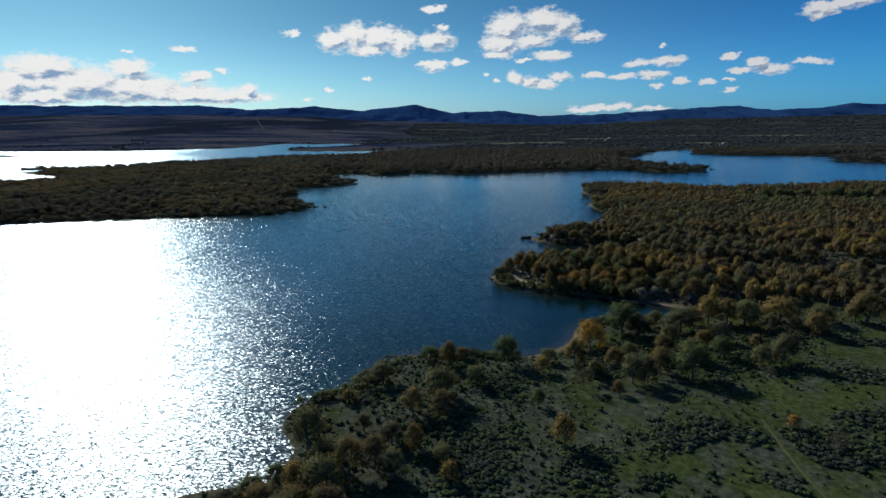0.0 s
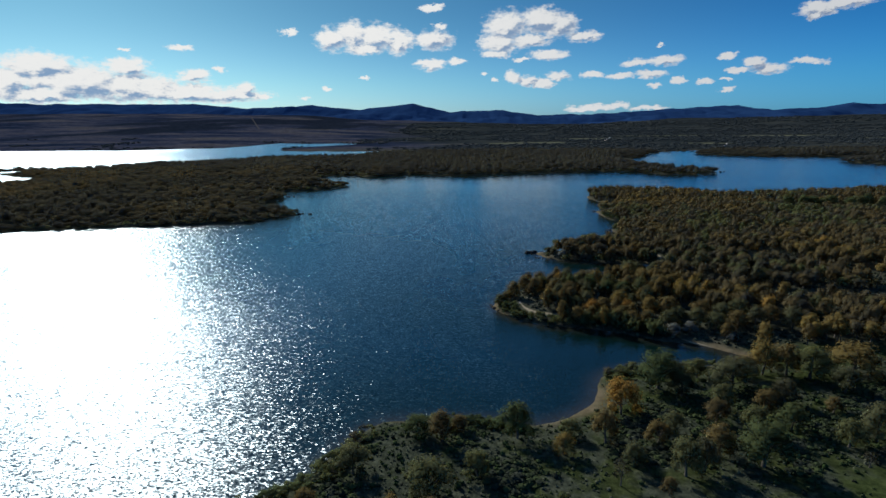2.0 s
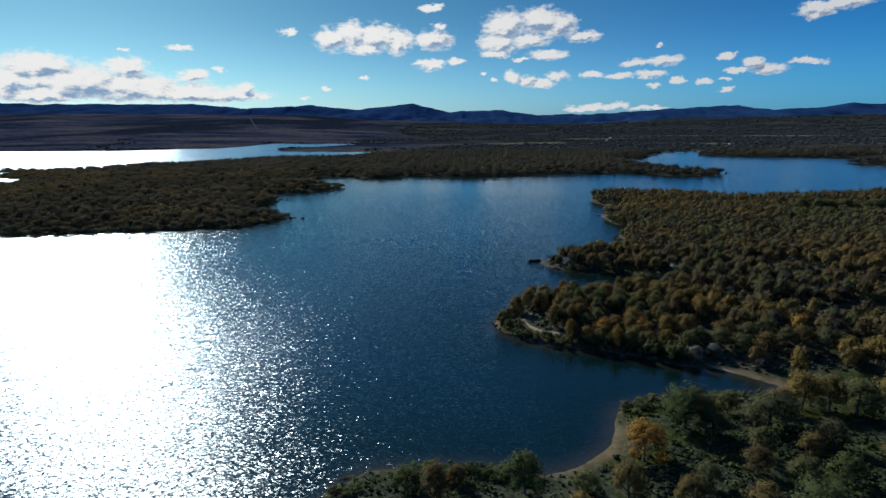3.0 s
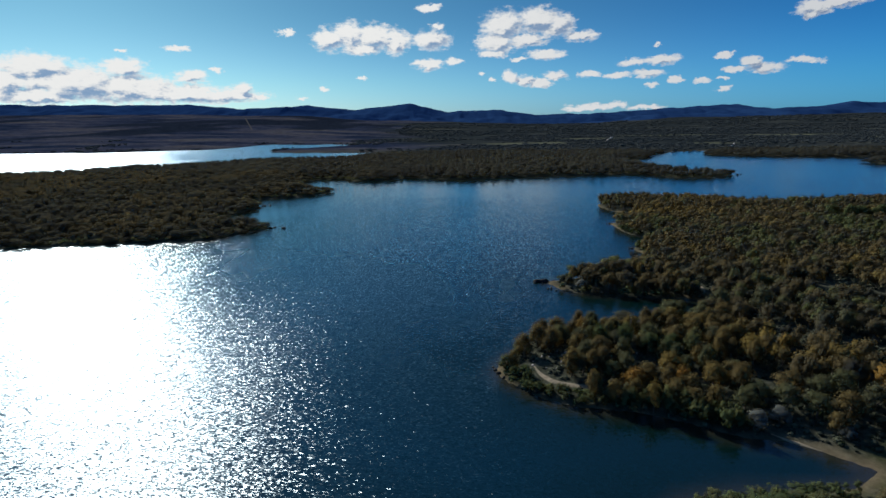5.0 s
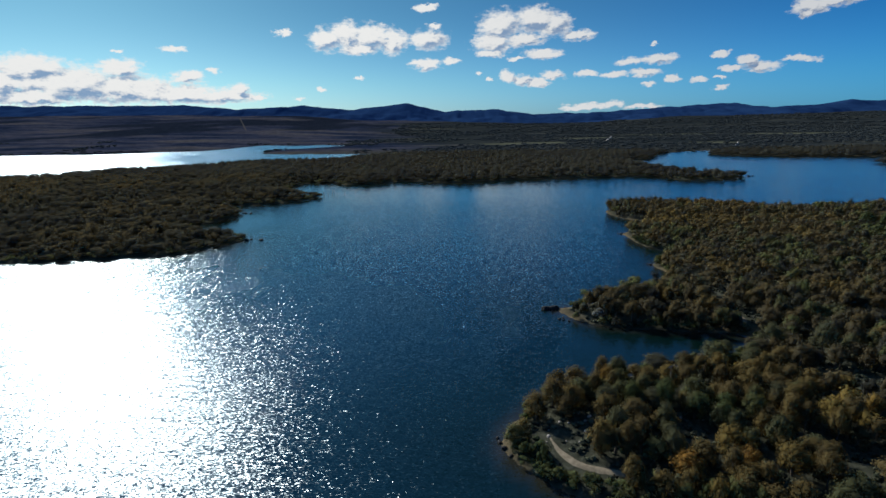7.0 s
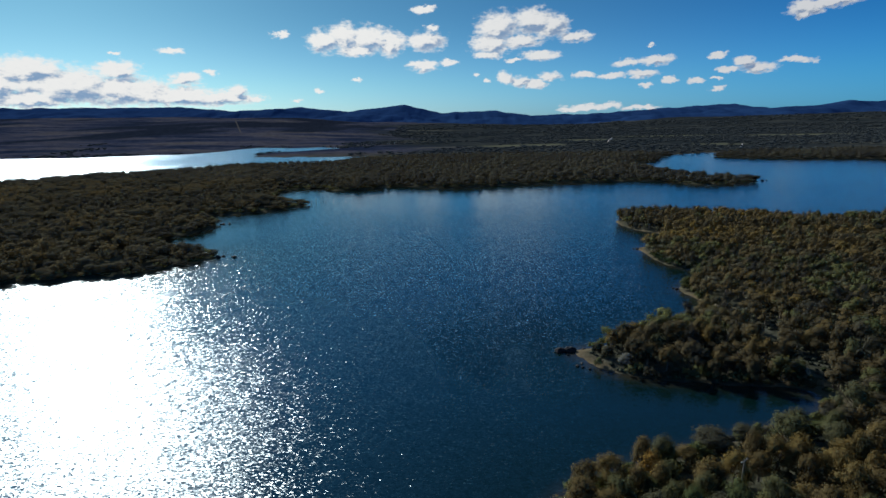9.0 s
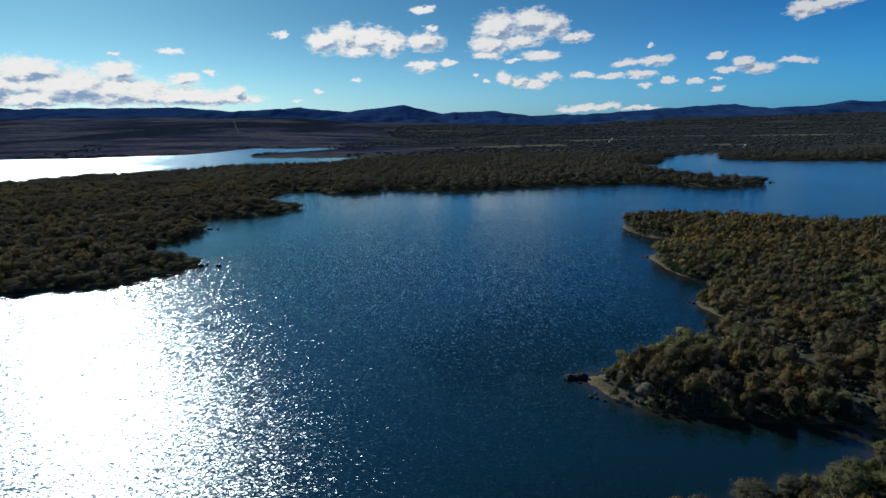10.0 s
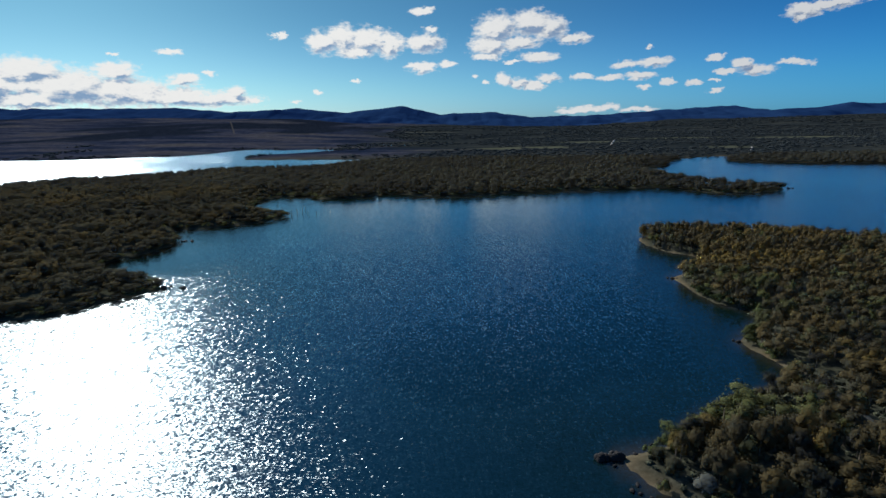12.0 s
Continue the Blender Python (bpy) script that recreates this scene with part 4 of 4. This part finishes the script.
def make_scrub():
    rng = np.random.default_rng(8)
    x, y = scatter(rng, -60, 150, 24, 152, 0.95)
    sd = shore(x, y)
    patch = fbm(x, y, 12, 4, 91) * 0.75 - 0.28 + 0.13 * np.clip((22 - x) / 20, 0, 1)
    for cx, cy, rx, ry in HEATHER + BAY_HEATHER:
        patch = np.maximum(patch, 0.62 - 0.6 * np.hypot((x - cx) / rx, (y - cy) / ry) + fbm(x, y, 7, 3, 92) * 0.45)
    keep = (sd > 1.0) & (patch + rng.normal(size=len(x)) * 0.07 > 0.05) & off_track(x, y, 1.4) & (beach(x, y, sd) < 0.35) & thin(rng, x, y) & ((lawn(x, y) < 0.5) | (patch > 0.3))
    x, y, patch = x[keep], y[keep], patch[keep]
    size = 0.45 + 1.0 * rng.random(len(x)) ** 1.3 + np.clip(patch, 0, 0.4)
    thicket("heather_scrub", x, y, size * rng.uniform(0.38, 0.66, len(x)), size * 1.2, np.clip(0.42 + patch * 0.5 + rng.normal(size=len(x)) * 0.12, 0, 0.82), rng,
            "dark heather and broom bushes over the pasture", leaves=10)
    x, y = scatter(rng, -60, 140, 24, 152, 1.9)
    sd = shore(x, y)
    keep = (sd > 1.5) & (rng.random(len(x)) < 0.45 + 0.4 * np.clip((22 - x) / 20, 0, 1) + fbm(x, y, 18, 3, 93) - 0.35 * lawn(x, y)) & off_track(x, y, 1.4) & (beach(x, y, sd) < 0.35) & thin(rng, x, y)
    x, y = x[keep], y[keep]
    size = 0.45 + 0.9 * rng.random(len(x)) ** 2.2
    thicket("broom_bushes", x, y, size * rng.uniform(0.6, 1.0, len(x)), size, np.clip(0.25 + rng.normal(size=len(x)) * 0.22, 0, 1), rng,
            "small dark green broom bushes dotted over the grass", leaves=12)
    x, y = scatter(rng, -60, 140, 24, 152, 1.15)
    keep = (shore(x, y) > 1.0) & (fbm(x, y, 14, 3, 97) > -0.08 + 0.5 * lawn(x, y)) & off_track(x, y, 1.0) & (beach(x, y, shore(x, y)) < 0.5) & thin(rng, x, y)
    x, y = x[keep], y[keep]
    size = rng.uniform(0.25, 0.7, len(x))
    thicket("grass_tufts", x, y, size * 0.6, size, np.clip(rng.choice([0.25, 0.95, 1.0], len(x)) + rng.normal(size=len(x)) * 0.1, 0, 1), rng,
            "coarse grass tufts on the pasture", leaves=4, leaf=0.3)
    x, y = scatter(rng, 0, 150, 158, 290, 1.5)
    keep = (shore(x, y) > 0.6) & (fbm(x, y, 12, 3, 95) > -0.3) & seen(x, y) & off_track(x, y, 1.5) & (beach(x, y, shore(x, y)) < 0.35)
    x, y = x[keep], y[keep]
    size = rng.uniform(0.5, 1.6, len(x))
    thicket("undergrowth", x, y, size * 0.7, size, np.clip(0.82 + rng.normal(size=len(x)) * 0.16, 0, 1.0), rng, "grey heather undergrowth among the oaks", leaves=10)
    # bushes that lean over the water's edge
    x, y = scatter(rng, -45, 330, 60, 470, 1.4)
    sd = shore(x, y)
    grown = (y > 150) | ((x > 31) & (x < 63) & (y > 138)) | ((x < 11) & (fbm(x, y, 9, 2, 35) > 0))
    keep = grown & (sd > 0.2) & (sd < np.where((x > 28) & (x < 52) & (y < 174), 5.5, np.where((x < 29) & (y < 186), 4.2, 2.6))) & ~((x < 31.5) & (y > 246) & (y < 266)) & ((np.hypot(x - 6, y - 189) > 8) | (sd > 2.0)) & (np.hypot(x - 66, y - 154) > 8) & (np.hypot((x - 57) / 2, y - 161) > 3.0) & seen(x, y) & (fbm(x, y, 12, 2, 33) > -0.25) & off_track(x, y, 1.5)
    x, y = x[keep], y[keep]
    low = np.where((x < 26) & (y < 186) & (y > 150), 1.05, np.where(y < 150, 0.75, np.where((x < 52) & (y < 176), 1.7, 1.0)))
    wood_of("shore_bushes", x, y, rng.uniform(1.2, 3.4, len(x)) * low, rng.uniform(1.8, 3.8, len(x)), autumn(rng, x, y, 61, 0.42, 0.5), 4, 16, 0.062, rng,
            "willow and alder bushes along the waterline", trunk=False)
    x, y = scatter(rng, -420, 290, 285, 720, 3.4)
    sd = shore(x, y)
    keep = (sd > 0.3) & (sd < 4.5) & seen(x, y) & ~((x > 30) & (y < 470))
    x, y = x[keep], y[keep]
    wood_of("shore_bushes", x, y, rng.uniform(1.6, 3.4, len(x)), rng.uniform(3.6, 6.0, len(x)), autumn(rng, x, y, 63, 0.40, 0.1), 2, 8, 0.10, rng,
            "brown alder thickets along the far waterline", trunk=False)


make_scrub()


# ---- tracks ----
def ribbon(name, line, width, mat, label, lift=0.06, step=0.8):
    p = np.array(line, float)
    d = np.concatenate([[0], np.cumsum(np.hypot(*np.diff(p, axis=0).T))])
    t = np.arange(0, d[-1], step)
    # a smoothed course through the bends
    x, y = np.interp(t, d, p[:, 0]), np.interp(t, d, p[:, 1])
    for _ in range(6):
        x[1:-1], y[1:-1] = (x[:-2] + 2 * x[1:-1] + x[2:]) / 4, (y[:-2] + 2 * y[1:-1] + y[2:]) / 4
    gx, gy = np.gradient(x), np.gradient(y)
    g = np.hypot(gx, gy)
    nx, ny = -gy / g, gx / g
    vs = []
    for u in (-0.5, -0.25, 0, 0.25, 0.5):
        w = u * width * np.clip(np.minimum(t, t[-1] - t) / (3 * width), 0.25, 1) * (1 + 0.5 * fbm(t, t * 0 + u * 9, 3, 3, 71))
        a, b = x + nx * w, y + ny * w
        vs.append(np.stack([a, b, ground_z(a, b) + lift * (1 - 2.4 * (abs(u) > 0.4))], -1))
    v = np.stack(vs, 1).reshape(-1, 3)
    i = np.arange(len(t) * 5).reshape(-1, 5)
    f = np.stack([i[:-1, :-1], i[1:, :-1], i[1:, 1:], i[:-1, 1:]], -1).reshape(-1, 4)[:, ::-1]
    return tagged(new(name, mesh_of(name, v, f, [mat], smooth=True)), label, "track", kind="structure")


WORN = plain_material("worn_grass", (0.038, 0.048, 0.019), (0.076, 0.086, 0.038), 1.5, 1.0, 0.05, 6.0, 0.0)
ribbon("track", MEADOW_TRACK, 1.0, WORN, "worn grassy track across the pasture")
ribbon("track", POINT_TRACK, 2.2, SAND, "sandy vehicle track along the wooded point")
ribbon("track", BEACH_TRACK, 1.3, SAND, "sandy path to the beach at the bay head")
ribbon("road", [(513, 1144), (540, 1190), (564, 1238)], 5, STONE, "pale gravel road on the far plain", 1.2, 6)
ribbon("road", [(328, 1383), (368, 1525), (427, 1712)], 6, STONE, "pale gravel road on the far plain", 1.5, 8)
ribbon("track", COVE_TRACK, 1.5, SAND, "stony pale track behind the cove")


# ---- rocks, poles, snags ----
def boulder(x, y, z, sx, sy, sz, mat, name, label, category, group, rng):
    v, f = ICO2
    bump = 1 + 0.34 * fbm(v[:, 0] * 2 + x, v[:, 1] * 2 + v[:, 2] * 1.7 + y, 1.1, 3, 7)
    v = v * bump[:, None] * [sx, sy, sz]
    v[:, 2] = np.clip(v[:, 2], -0.4 * sz, None)
    ob = new(name, mesh_of(name, v, f, [mat]))
    ob.matrix_world = pose(x, y, z, rng.uniform(-12, 12), rng.uniform(-12, 12), rng.uniform(0, 360))
    return tagged(ob, label, category, group)


def make_rocks():
    rng = np.random.default_rng(3)
    for _ in range(15):
        u = rng.uniform(-1, 1)
        boulder(25.4 + u * 2.2, 258.7 + rng.uniform(-0.6, 0.6) + u * 0.3, 0.15, rng.uniform(0.6, 1.3), rng.uniform(0.5, 0.9), rng.uniform(0.6, 1.1), ROCK,
                "rock", "dark wet rock at the tip of the sand spit", "rock", "spit rocks", rng)
    for x, y in ((26.9, 249.9), (28.0, 249.2), (25.7, 256.2), (29.5, 248.2), (28.2, 251.4), (30.4, 259.8), (34.5, 262.6)):
        boulder(x, y, 0.1, rng.uniform(0.3, 0.6), rng.uniform(0.25, 0.5), rng.uniform(0.2, 0.4), ROCK, "rock", "small dark rock on the lake shore", "rock", "shore rocks", rng)
    for x, y, r in ((-118.2, 358.6, 1.5), (-116.6, 360.4, 0.9), (-110.3, 358.6, 1.3), (-111.6, 358.9, 0.8), (-154.7, 440.5, 1.2), (-150.9, 440.4, 1.1),
                    (-156.0, 439.6, 0.9), (79.1, 370, 0.9), (80.6, 369.2, 0.7), (77.6, 370.6, 0.6), (74.3, 310.3, 0.8), (73.4, 311.2, 0.5), (5.4, 187.6, 0.6),
                    (6.2, 185.8, 0.7), (7.2, 183.6, 0.5), (5.0, 189, 0.4), (279, 634, 1.6), (283, 635, 1.1)):
        boulder(x, y, 0.1, r, r * 0.7, r * 0.55, ROCK, "rock", "dark rock breaking the water off the shore", "rock", "shore rocks", rng)
    for _ in range(60):
        k = rng.integers(0, 3)
        x, y = ((70 + rng.uniform(-3, 6), 262 + rng.uniform(-14, 14)), (20 + rng.uniform(-6, 6), 190 + rng.uniform(-5, 9)), (40 + rng.uniform(-8, 10), 196 + rng.uniform(-9, 12)))[k]
        r = rng.uniform(0.2, 0.55)
        boulder(x, y, float(ground_z(np.array([x]), np.array([y]))[0]) + 0.08, r, r * 0.8, r * 0.5, STONE, "stone", "pale granite stone lying in the undergrowth", "stone", "pale stones", rng)


def make_poles():
    for x, y, h, arms in ((41.2, 200.7, 8.2, 1), (46.0, 199.4, 5.4, 1)):
        base = new("utility_pole")
        base.matrix_world = pose(x, y, float(ground_z(np.array([x]), np.array([y]))[0]), 0, 0, 35)
        v, f = tube([(0, 0, -0.3), (0, 0, h * 0.5), (0, 0, h)], (0.10, 0.085, 0.07), 8)
        part("pole", v, f, WOODGREY, base)
        v, f = tube([(-0.9, 0, h - 0.35), (0.9, 0, h - 0.35)], (0.06, 0.06), 4)
        arm = part("crossarm", v, f, WOODGREY, base)
        for u in (-0.8, 0, 0.8):
            v, f = tube([(u, 0, h - 0.30), (u, 0, h - 0.16), (u, 0, h - 0.02)], (0.07, 0.1, 0.04), 6)
            part("insulator", v, f, STONE, arm, "white glazed insulator")
        tagged(base, "weathered wooden utility pole with a crossarm among oaks", "pole", "utility poles")


def make_well_house():
    """A low concrete box with an overhanging slab at the foot of a pole."""
    x, y = 40.2, 202.2
    base = new("well_house")
    base.matrix_world = pose(x, y, float(ground_z(np.array([x]), np.array([y]))[0]), 0, 0, 28)
    for name, cx, cy, z, sx, sy, sz, mat in (("wall", 0, 0, 0.35, 1.9, 1.5, 1.3, STONE), ("roof_slab", 0, 0, 1.08, 2.4, 2.0, 0.16, STONE), ("door", 0, -0.77, 0.45, 0.7, 0.06, 0.9, WOODGREY)):
        bm = bmesh.new()
        bmesh.ops.create_cube(bm, size=1, matrix=Matrix.LocRotScale((cx, cy, z), None, (sx, sy, sz)))
        bmesh.ops.bevel(bm, geom=bm.edges[:], offset=0.02, segments=1, affect="EDGES")
        me = bpy.data.meshes.new(name)
        bm.to_mesh(me)
        bm.free()
        me.materials.append(mat)
        ob = new(name, me)
        ob.parent = base
        tagged(ob, "grey plank door" if name == "door" else "")
    tagged(base, "small pale concrete well house among the oaks", "hut")


def part(name, v, f, mat, parent, label=""):
    ob = new(name, mesh_of(name, v, f, [mat], smooth=False))
    ob.parent = parent
    return tagged(ob, label)


def make_snags():
    rng = np.random.default_rng(21)
    for x, y in ((-125.1, 518.6), (-122.7, 519.7), (-120.1, 524.1), (-117.2, 526.2), (-113.1, 526.0), (-106.2, 523.3), (-97.3, 527.5), (-121.5, 517.6), (-119, 540), (-147, 560), (-151, 441)):
        h = rng.uniform(2.0, 5.0)
        a, b = rng.normal(size=2) * 0.35
        v, f = tube([(0, 0, -1), (a * 0.4, b * 0.4, h * 0.5), (a, b, h)], (0.16, 0.12, 0.04), 6)
        w, g = tube([(a * 0.4, b * 0.4, h * 0.5), (a * 0.4 + 0.6, b + 0.2, h * 0.8)], (0.07, 0.02), 4)
        ob = new("dead_tree", mesh_of("dead_tree", *join([(v, f), (w, g)]), [WOODGREY]))
        ob.matrix_world = pose(x, y, 0, 0, 0, rng.uniform(0, 360))
        tagged(ob, "bare grey drowned tree standing in the lake", "dead tree", "drowned trees")


make_rocks()
make_poles()
make_well_house()
make_snags()


# ---- round bushes on the beaches ----
def make_bushes():
    rng = np.random.default_rng(17)
    kits = []
    for tone in (0.98, 0.40):
        v, f, out = crown(rng, 11, 130, 0.028, low=0.25, core=0.86, lump=(0.2, 0.27))
        v = (v - [0, 0, 0.08]) * [1.1, 1.1, 1.08]
        kits.append((mesh_of("foliage", v, f, [LEAF], attrs=dict(tone=np.full(len(v), tone), outward=out)), stem(rng)))
    for x, y, h, w, k in WILLOWS:
        base = new("willow_bush")
        base.matrix_world = Matrix.LocRotScale((x, y, float(ground_z(np.array([x]), np.array([y]))[0])), Euler((0, 0, x)), (w, w, h))
        ob = new("foliage", kits[k][0])
        ob.parent = base
        part("stems", kits[k][1][0] * [1, 1, 0.75], kits[k][1][1], BARK, base)
        tagged(base, "rounded silver-grey willow bush by the water" if k == 0 else "broad olive-brown willow bush by the cove", "bush", "waterside bushes")


make_bushes()
